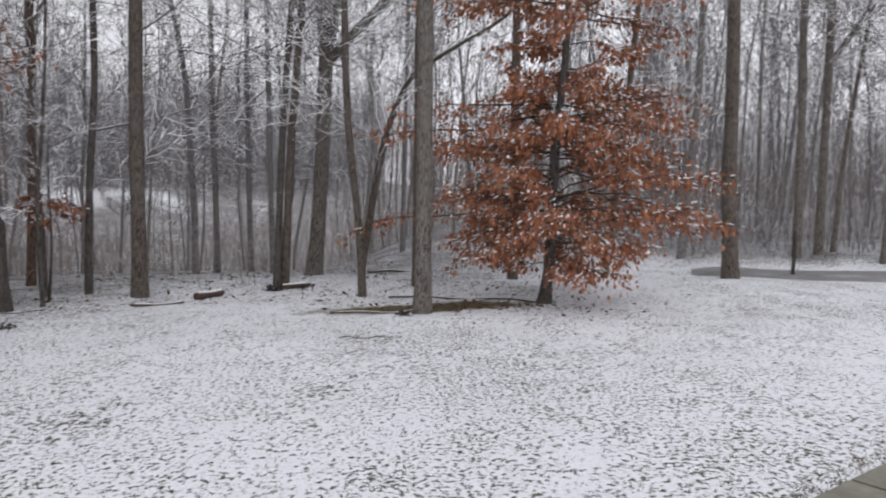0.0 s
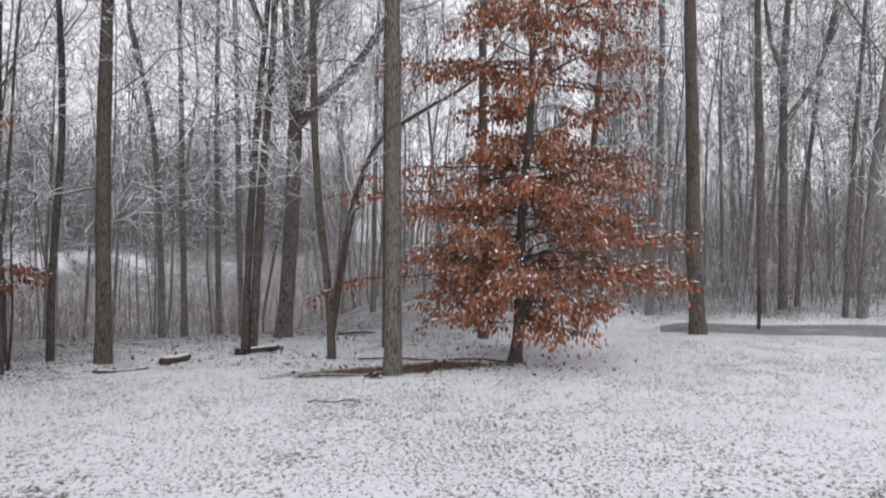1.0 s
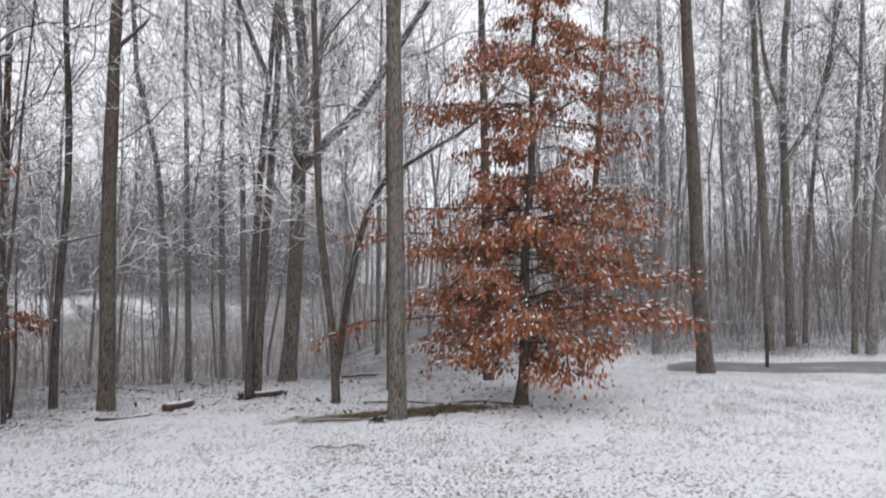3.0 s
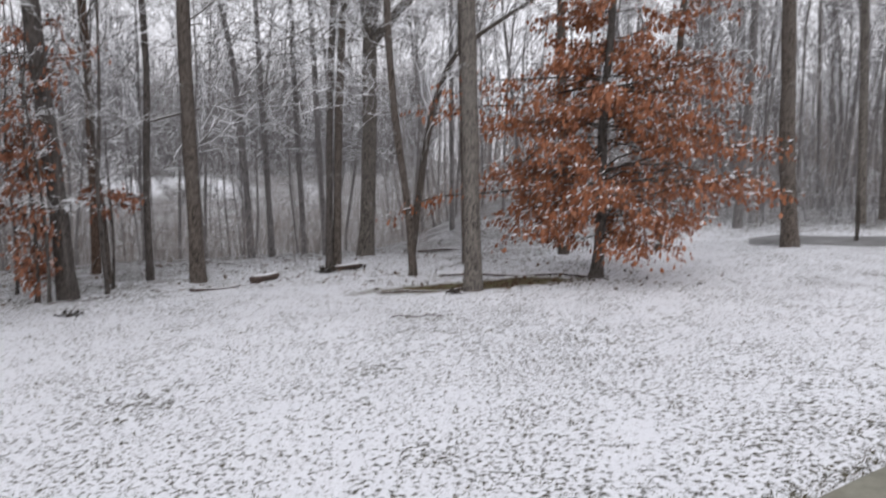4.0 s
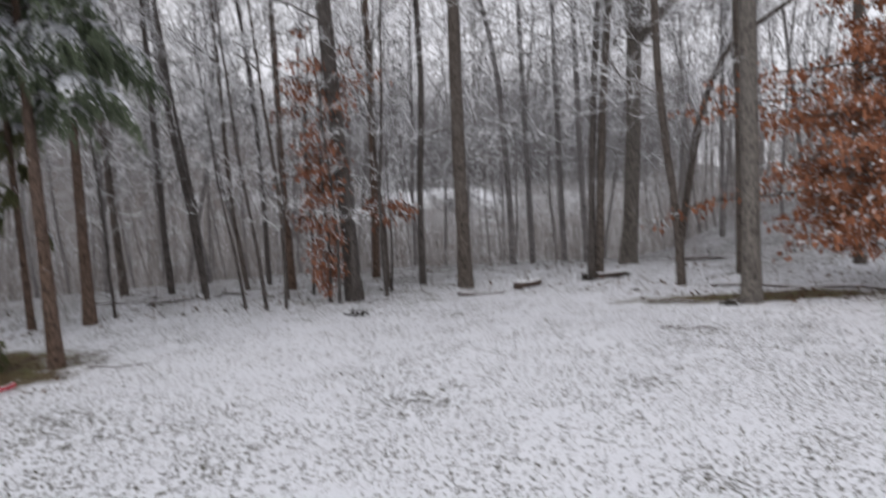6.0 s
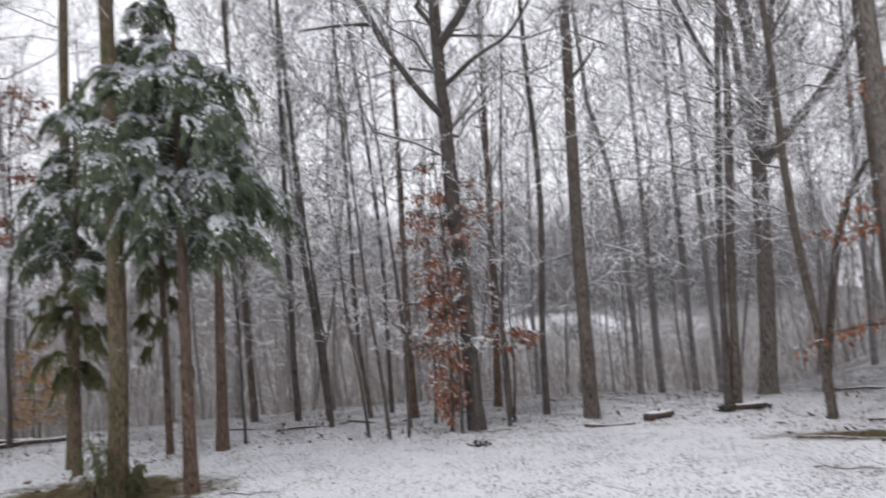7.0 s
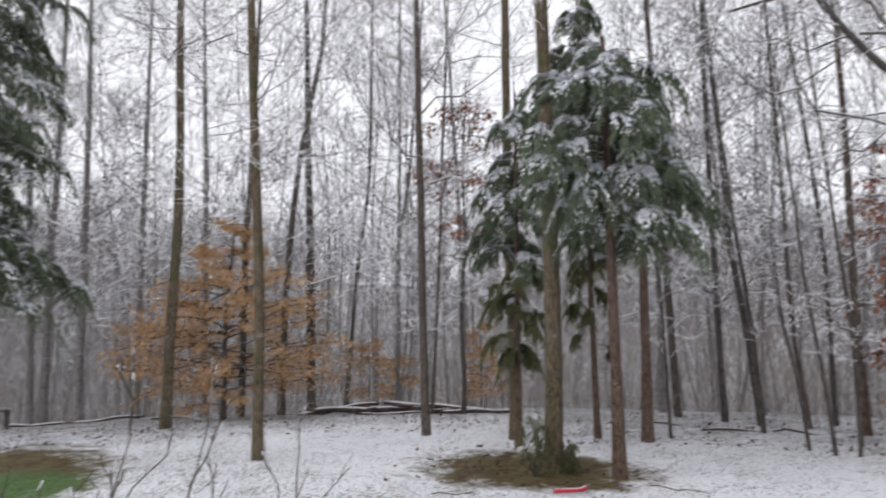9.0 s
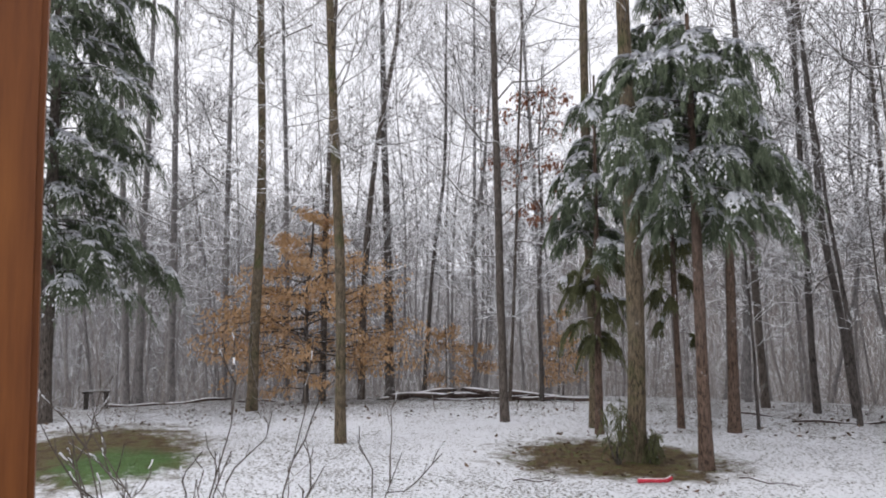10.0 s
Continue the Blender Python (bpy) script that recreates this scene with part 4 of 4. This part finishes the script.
def undergrowth(n, seed_r):
    """Thin sticks, shoots and brush along the edge of the woods."""
    w = Build()
    a = np.radians(rng.uniform(-34, 108, n))
    r = rng.uniform(seed_r[0], seed_r[1], n)
    x, y = -r * np.sin(a), r * np.cos(a)
    keep = ~((np.degrees(a) < 4) & (r < 18))
    x, y = x[keep], y[keep]
    k = len(x)
    O = np.stack([x, y, ground_z(x, y) - 0.03], 1)
    d = unit(np.stack([rng.normal(0, 0.16, k), rng.normal(0, 0.16, k), np.ones(k)], 1))
    L = rng.uniform(0.3, 1.0, k) * rng.choice([0.6, 1.2, 2.6], k, p=[0.5, 0.35, 0.15])
    P, R = boughs(O, d, L, 0.0035 + 0.0025 * L, 5, 0, 0.03)
    w.tubes(P, R, 4)
    O2, d2, rr, s = offshoots(P, R, 5, 0.3, 0.8, 0.2)
    P2, R2 = boughs(O2, d2, np.repeat(L, 5) * rng.uniform(0.15, 0.45, len(O2)), np.full(len(O2), 0.004), 4, 0.05, 0.06)
    w.tubes(P2, R2, 3)
    O3, d3, rr, s = offshoots(P2, R2, 2, 0.3, 0.8, 0.2)
    P3, R3 = boughs(O3, d3, rng.uniform(0.1, 0.3, len(O3)), np.full(len(O3), 0.0035), 3, 0.05, 0.06)
    w.tubes(P3, R3, 3)
    tagged(new("undergrowth", w.mesh("undergrowth", BRUSH)), "bare shoots and brush along the edge of the woods", "undergrowth", kind="stuff")


undergrowth(700, (13.2, 30))


def thicket(n, r_lo, r_hi, h_lo, h_hi, label, a_lo=-38, a_hi=114, stuff=BRUSH):
    """Brush and pole-thin trees that fill the valley behind the lawn."""
    w = Build()
    a = np.radians(rng.uniform(a_lo, a_hi, n))
    r = np.sqrt(rng.uniform(r_lo**2, r_hi**2, n))
    x, y = -r * np.sin(a), r * np.cos(a)
    keep = ~((np.degrees(a) < 2) & (r < 18)) & ~in_meadow(x, y)
    x, y, r = x[keep], y[keep], r[keep]
    k = len(x)
    O = np.stack([x, y, ground_z(x, y) - 0.05], 1)
    d = unit(np.stack([rng.normal(0, 0.12, k), rng.normal(0, 0.12, k), np.ones(k)], 1))
    L = rng.uniform(h_lo, h_hi, k)
    deg = bearing(x, y)
    L = np.where((deg > 8) & (deg < 30) & (r < 125), np.clip((EYE - 0.046 * r - O[:, 2]) * rng.uniform(0.5, 1.1, k), 0.8, 8), L)
    L = np.where((deg > 61) & (deg < 71.5) & (r < 149), np.clip((EYE + 0.022 * r - O[:, 2]) * rng.uniform(0.4, 1.0, k), 0.8, 12), L)
    P, R = boughs(O, d, L, 0.006 + 0.00045 * r, 5, 0, 0.045)
    w.tubes(P, R, 3)
    O2, d2, rr, s = offshoots(P, R, 18, 0.12, 0.9, 0.2)
    P2, R2 = boughs(O2, d2, np.repeat(L, 18) * rng.uniform(0.06, 0.26, len(O2)), 0.0025 + 0.00013 * np.repeat(r, 18), 2, 0.05, 0.08, 0.5)
    w.tubes(P2, R2, 2)
    tagged(new("thicket", w.mesh("thicket", stuff)), label, "undergrowth", kind="stuff")


thicket(2600, 24, 85, 1.5, 7.0, "grey leafless brush filling the valley")
# the hazy look here is only the twigs' paled colour
thicket(3400, 130, 215, 8.0, 15.0, "hazy leafless woods along the far hillside", stuff=TWIG_HAZED)
thicket(1800, 131, 200, 13.0, 23.0, "hazy leafless woods above the far meadow", 4, 32, TWIG_HAZED)
thicket(800, 45, 110, 10.0, 19.0, "tall hazy leafless woods beyond the clearing", 72, 114, TWIG_HAZED)
thicket(1000, 60, 125, 7.0, 14.0, "grey leafless woods climbing the far hillside", 29.5, 64, BRUSH)
thicket(620, 24, 95, 3.0, 10.0, "grey leafless brush beyond the driveway", -40, -3, TWIG_HAZED)
thicket(420, 18.2, 26, 0.25, 1.3, "low bare brush on the bank beyond the driveway", -40, -3, TWIG_HAZED)


def dead_leaves():
    """Fallen leaves scattered where the lawn meets the woods and under the rust-leaved tree."""
    f = Build()
    n = 4200
    a = np.radians(rng.uniform(-12, 106, n))
    r = 11.5 + 7 * rng.random(n) ** 1.2 + 1.4 * (np.degrees(a) > 57)
    x, y = -r * np.sin(a), r * np.cos(a)
    x[:400], y[:400] = rng.normal(0.28, 1.2, 400), rng.normal(10.78, 0.3, 400)
    x[400:700], y[400:700] = rng.normal(-8.25, 0.9, 300), rng.normal(4.75, 0.6, 300)
    B = np.stack([x, y, ground_z(x, y) + 0.008], 1)
    along = unit(rng.normal(0, 1, (n, 3)) * np.array([1, 1, 0.35]))
    side = unit(np.cross(along, UP + rng.normal(0, 0.5, (n, 3))))
    ln = rng.uniform(0.04, 0.10, n)
    f.leaves(B, along, side, ln, ln * 0.55, 0.25)
    tagged(new("leaf_litter", f.mesh("leaf_litter", LITTER)), "brown fallen leaves showing through the snow", "leaf litter", kind="stuff")


LITTER = leaf_material("leaf_litter", (0.05, 0.032, 0.022), (0.10, 0.065, 0.042), (0.17, 0.11, 0.07), 1.2)
dead_leaves()


def ground_cover():
    """Grass tips that stand through the snow, thick near the walk."""
    g = Build()
    n = 4500
    a = np.radians(rng.uniform(-36, 105, n))
    r = 2.2 + 11 * rng.random(n) ** 1.4
    x, y = -r * np.sin(a), r * np.cos(a)
    s = rng.uniform(-1.0, 4.5, 700)
    x[:700], y[:700] = 1.47 + 0.810 * s + rng.normal(0, 0.05, 700) - 0.03, 3.52 + 0.586 * s + rng.normal(0, 0.05, 700) + 0.04
    clump = 5
    B = np.repeat(np.stack([x, y, ground_z(x, y) - 0.004], 1), clump, 0)
    B[:, :2] += rng.normal(0, 0.014, (len(B), 2))
    along = unit(rng.normal(0, 0.75, (len(B), 3)) + UP * 0.45)
    along[:, 2] = np.abs(along[:, 2])
    side = unit(np.cross(along, rng.normal(0, 1, (len(B), 3))))
    ln = rng.uniform(0.015, 0.04, len(B))
    g.leaves(B, along, side, ln, np.full(len(B), 0.006), 0.1)
    tagged(new("grass", g.mesh("grass", BLADE)), "dull grass tips poking through thin snow", "grass", kind="stuff")


ground_cover()


# ---- fallen wood and small things ----
def fallen_log(x, y, turn, length, r, label="rotting log on the ground with snow on top", lift=0.0, tilt=0.0):
    b = Build()
    n = 9
    s = np.linspace(-0.5, 0.5, n) * length
    P = np.stack([s, 0.04 * np.sin(s * 3 + x), 0.02 * np.sin(s * 5 + y)], 1)
    R = r * (1 - 0.25 * (s / length + 0.5)) * (1 + 0.08 * np.sin(s * 9 + y))
    R[0] *= 0.6
    R[-1] *= 0.5
    P = np.concatenate([P[:1] + [[0.03, 0, 0]], P, P[-1:] - [[0.03, 0, 0]]])
    b.tubes(P[None], np.concatenate([[0.002], R, [0.002]])[None], 9)
    ob = new("fallen_log", b.mesh("fallen_log", ROTTEN, True))
    ob.matrix_world = pose(x, y, gz(x, y) + r * 0.75 + lift, 0, tilt, turn)
    return tagged(ob, label, "log", "fallen wood")


fallen_log(-3.53, 11.44, 62, 0.55, 0.085, "short rotten log lying at the lawn's edge")
fallen_log(-4.05, 10.63, 40, 0.75, 0.03, "thin fallen stick dusted with snow")
fallen_log(-2.45, 12.61, 20, 0.5, 0.06, "broken branch by the foot of paired trunks")
fallen_log(0.56, 11.38, -4, 2.6, 0.02, "long thin fallen branch under the rust-leaved tree")
fallen_log(-0.74, 10.22, 20, 1.5, 0.015, "thin fallen branch at a trunk's foot")
for px, py, turn, ln, r, li, ti in ((-16.89, 5.47, 100, 1.8, 0.07, 0.2, -6), (-16.52, 6.18, 80, 2.2, 0.08, 0.05, 3), (-15.54, 7.15, 55, 2.4, 0.07, 0.18, 5),
                                    (-14.88, 7.86, 62, 2.0, 0.06, 0.04, -3), (-17.00, 4.95, 120, 1.6, 0.06, 0.02, 0), (-15.55, 6.28, 85, 2.0, 0.03, 0.0, 2), (-16.22, 5.80, 140, 1.3, 0.03, 0.22, 14), (-15.82, 6.77, 20, 1.1, 0.028, 0.2, -12), (-15.26, 7.45, 95, 1.5, 0.03, 0.12, 9)):
    fallen_log(px, py, turn, ln, r, "snow-topped log in a brush pile under the trees", 0.5 * li, 0.4 * ti)
for px, py, turn, ln, r in ((-9.21, 9.92, 66, 1.5, 0.024), (-10.29, 9.38, 35, 1.2, 0.02), (-8.34, 10.53, 20, 1.1, 0.022), (-18.65, 0.46, 112, 1.7, 0.045), (-0.76, 15.44, 25, 1.4, 0.03), (-18.73, -0.94, 74, 1.3, 0.04), (-18.08, 1.87, 60, 1.2, 0.03)):
    fallen_log(px, py, turn, ln, r, "snow-dusted fallen branch at the edge of the woods")


def stick(x, y, turn, length):
    b = Build()
    s = np.linspace(0, 1, 6)
    P = np.stack([(s - 0.5) * length, 0.03 * np.sin(s * 7), 0.01 + 0.01 * np.sin(s * 9)], 1)[None]
    b.tubes(P, np.linspace(0.011, 0.005, 6)[None], 5)
    O, d, rr, q = offshoots(P, np.full((1, 6), 0.008), 3, 0.3, 0.8, 0.0)
    d[:, 2] = 0.05
    Q, R = boughs(O, unit(d), np.full(3, 0.2), np.full(3, 0.005), 3, 0, 0.05)
    b.tubes(Q, R, 4)
    ob = new("fallen_stick", b.mesh("fallen_stick", ROTTEN))
    ob.matrix_world = pose(x, y, gz(x, y) + 0.005, 0, 0, turn)
    tagged(ob, "thin forked stick lying on the snow", "stick", "fallen wood")


stick(-6.41, 5.65, 30, 0.5)
stick(-7.34, 3.47, 70, 0.45)
stick(-0.87, 8.46, 10, 0.5)
stick(-5.72, 9.86, 40, 0.8)


def clump(x, y, size, label, name):
    """A ragged little heap: curled leaves and broken twig ends."""
    b = Build()
    k = 46
    B = rng.normal(0, size * 0.42, (k, 3)) * np.array([1, 1, 0.3])
    B[:, 2] = np.abs(B[:, 2])
    along = unit(rng.normal(0, 1, (k, 3)) + UP * 0.5)
    side = unit(np.cross(along, rng.normal(0, 1, (k, 3))))
    ln = size * rng.uniform(0.25, 0.6, k)
    b.leaves(B, along, side, ln, ln * 0.55, 0.25)
    O = np.zeros((7, 3))
    P, R = boughs(O, unit(rng.normal(0, 1, (7, 3)) * np.array([1, 1, 0.3]) + UP * 0.25), np.full(7, size * 1.1), np.full(7, size * 0.09), 4, 0, 0.1)
    b.tubes(P, R, 6)
    ob = new(name, b.mesh(name, DARK_WOOD))
    ob.location = (x, y, gz(x, y))
    tagged(ob, label, "debris", kind="stuff")


clump(-5.19, 8.70, 0.15, "small dark clump of wet leaves on the snowy lawn", "leaf_clump")
clump(-0.42, 9.82, 0.13, "dark clump of roots and leaves by a trunk", "leaf_clump")
clump(-2.70, 12.22, 0.2, "dead leaves gathered at the paired trunks' feet", "leaf_clump")
clump(-2.26, 12.58, 0.16, "dead leaves and twigs at a trunk's foot", "leaf_clump")


def marker_post(x, y):
    b = Build()
    z = np.array([0, 0.03, 0.5, 0.95, 0.99, 1.0])
    P = np.stack([0.02 * np.sin(z * 3), 0 * z, z], 1)[None]
    b.tubes(P, np.array([[0.05, 0.042, 0.038, 0.034, 0.03, 0.002]]), 8)
    ob = new("marker_post", b.mesh("marker_post", DARK_WOOD, True))
    ob.location = (x, y, gz(x, y) - 0.03)
    tagged(ob, "short dark wooden post by the driveway", "post")


marker_post(7.40, 14.91)


def toy_bat(x, y, turn):
    """A red plastic toy: a tapered tube with a collar and a flared, bent head."""
    ob = thing("red_toy", x, y, gz(x, y) + 0.015, "red plastic toy tube lying on the snow", "toy")
    b = Build()
    s = np.array([0, 0.002, 0.03, 0.2, 0.36, 0.44])
    P = np.stack([s, 0 * s, 0.03 + 0 * s], 1)[None]
    b.tubes(P, np.array([[0.003, 0.034, 0.036, 0.034, 0.03, 0.026]]), 14)
    part("tube", b.mesh("tube", RED_PLASTIC, True), ob)
    b = Build()
    P = np.array([[[0.40, 0, 0.03], [0.402, 0, 0.03], [0.45, 0, 0.033], [0.49, 0, 0.05], [0.52, 0, 0.085], [0.521, 0, 0.087]]])
    b.tubes(P, np.array([[0.003, 0.034, 0.036, 0.038, 0.03, 0.003]]), 14)
    part("head", b.mesh("head", RED_PLASTIC, True), ob)
    for q in (0.06, 0.33):
        b = Build()
        P = np.array([[[q, 0, 0.03], [q + 0.001, 0, 0.03], [q + 0.019, 0, 0.03], [q + 0.02, 0, 0.03]]])
        b.tubes(P, np.array([[0.03, 0.039, 0.039, 0.03]]), 14)
        part("collar", b.mesh("collar", RED_PLASTIC, True), ob)
    ob.rotation_euler = (0, 0, radians(turn))
    ob.scale = (0.68, 0.68, 0.68)


toy_bat(-6.80, 4.38, 72)


def rough_bench(x, y, turn):
    ob = thing("wooden_bench", x, y, gz(x, y) - 0.02, "old dark timber bench standing in the woods", "bench")
    ob.rotation_euler, ob.scale = (0, 0, radians(turn)), (0.6, 0.75, 0.85)
    for off in (-0.14, 0.14):
        part("plank", box_mesh("plank", (0.9, 0.22, 0.05), DARK_WOOD, 0.008, (0, off, 0.47)), ob)
    for sx in (-0.33, 0.33):
        for sy in (-0.16, 0.16):
            part("leg", box_mesh("leg", (0.15, 0.12, 0.45), DARK_WOOD, 0.008, (sx, sy, 0.225)), ob)
        part("rail", box_mesh("rail", (0.06, 0.40, 0.07), DARK_WOOD, 0.006, (sx + 0.07, 0, 0.4)), ob)


rough_bench(-18.26, -1.69, 94)


def bare_shrub(x, y):
    """The leafless shrub close to the porch, snow on every twig."""
    ob = thing("bare_shrub", x, y, gz(x, y) - 0.02, "leafless shrub of thin grey stems tipped with snow", "shrub")
    b, w, c = Build(), Build(), Build()
    k = 13
    an = np.array([1.35, 1.75, -1.6, -1.3, 1.5, -1.9, 0.2, 3.0, 1.0, 1.6, -1.5, 1.2, -1.7])
    sp = np.array([0.13, 0.28, 0.12, 0.30, 0.03, 0.42, 0.20, 0.20, 0.27, 0.42, 0.22, 0.06, 0.06])
    d = unit(np.stack([np.cos(an) * sp, np.sin(an) * sp, np.ones(k)], 1))
    L = np.array([1.45, 1.36, 1.50, 1.38, 1.42, 1.3, 1.35, 1.3, 1.22, 1.35, 1.4, 1.2, 1.38])
    P, R = boughs(np.zeros((k, 3)) + np.stack([np.cos(an), np.sin(an), 0 * an], 1) * 0.04, d, L, np.full(k, 0.0066), 9, 0.0, 0.03, 0.25)
    b.tubes(P, R, 6)
    O, d, rr, s = offshoots(P, R, 5, 0.6, 0.9, 0.35)
    P2, R2 = boughs(O, d, rng.uniform(0.08, 0.34, len(O)), np.full(len(O), 0.0032), 5, 0.1, 0.06, 0.5)
    w.tubes(P2, R2, 5)
    O, d, rr, s = offshoots(P2, R2, 2, 0.4, 0.6, 0.4)
    P3, R3 = boughs(O, d, rng.uniform(0.03, 0.10, len(O)), np.full(len(O), 0.0023), 3, 0.1, 0.08, 0.6)
    w.tubes(P3, R3, 4)
    for PP, share, thick in ((P2[:, 2:], 0.3, 0.0024), (P3[:, -3:], 0.5, 0.0029)):
        pick = rng.random(len(PP)) < share
        q = PP[pick]
        q = q[:, -1:] + (q - q[:, -1:]) * np.minimum(1, 0.035 / np.maximum(np.linalg.norm(q[:, :1] - q[:, -1:], axis=2, keepdims=True), 1e-4)) + UP * 0.003 + rng.normal(0, 0.0012, (int(pick.sum()), 3, 3))
        c.tubes(q, np.array([[0.3, 0.8, 1.0]]) * thick * rng.uniform(0.7, 1.5, (len(q), 1)), 6)
    part("stem", b.mesh("stem", SHRUB_TWIG, True), ob)
    loose("twig_mass", w.mesh("twig_mass", SHRUB_TWIG), ob)
    loose("snow_load", c.mesh("snow_load", SNOW_CAP, True), ob, "little caps of snow on the tips")


bare_shrub(-2.86, -0.08)


# ---- porch post and concrete walk ----
def porch_post(x, y, turn):
    ob = thing("porch_post", x, y, 0.03, "orange-stained rough cedar porch post", "post")
    bm = bmesh.new()
    bmesh.ops.create_cube(bm, size=1, matrix=Matrix.Translation((0, 0, 1.4)) @ Matrix.Diagonal((0.16, 0.16, 2.8, 1)))
    long_edges = [e for e in bm.edges if abs(e.verts[0].co.z - e.verts[1].co.z) > 1]
    bmesh.ops.subdivide_edges(bm, edges=long_edges, cuts=40)
    bmesh.ops.bevel(bm, geom=[e for e in bm.edges if abs(e.verts[0].co.x) > 0.07 and abs(e.verts[0].co.y) > 0.07 and abs(e.verts[0].co.z - e.verts[1].co.z) > 0.01], offset=0.008, segments=2, affect="EDGES")
    for v in bm.verts:
        v.co.x += 0.0025 * math.sin(v.co.z * 5.1) + 0.0015 * math.sin(v.co.z * 13 + 1)
        v.co.y += 0.003 * math.sin(v.co.z * 4.3 + 2)
    part("shaft", bm_mesh("shaft", bm, POST_WOOD), ob)
    part("base_plate", box_mesh("base_plate", (0.19, 0.19, 0.02), DARK_WOOD, 0.003, (0, 0, -0.01)), ob)
    ob.rotation_euler = (0, 0, radians(turn))


def walk_slabs():
    ob = thing("pavement", 0, 0, 0, "wet grey concrete walk with cut joints", "pavement", kind="structure")
    turn = math.degrees(math.atan2(0.586, 0.810))
    ux, uy = math.cos(radians(turn)), math.sin(radians(turn))
    slab = box_mesh("slab", (1.19, 1.19, 0.12), CONCRETE, 0.012, (0, 0, -0.06))
    jx, jy = 1.49, 3.49
    for i in range(-4, 5):
        for j in range(4):
            o = part("slab", slab, ob)
            s, d = (i + 0.5) * 1.2, -(j + 0.5) * 1.2
            px, py = jx + ux * s - uy * d, jy + uy * s + ux * d
            o.location = (px, py, 0.03 + 0.018 * px)
            o.rotation_euler = (Matrix.Rotation(-math.atan(0.018), 4, 'Y') @ Matrix.Rotation(radians(turn), 4, 'Z')).to_euler()


porch_post(-1.446, -0.412, 8)
walk_slabs()
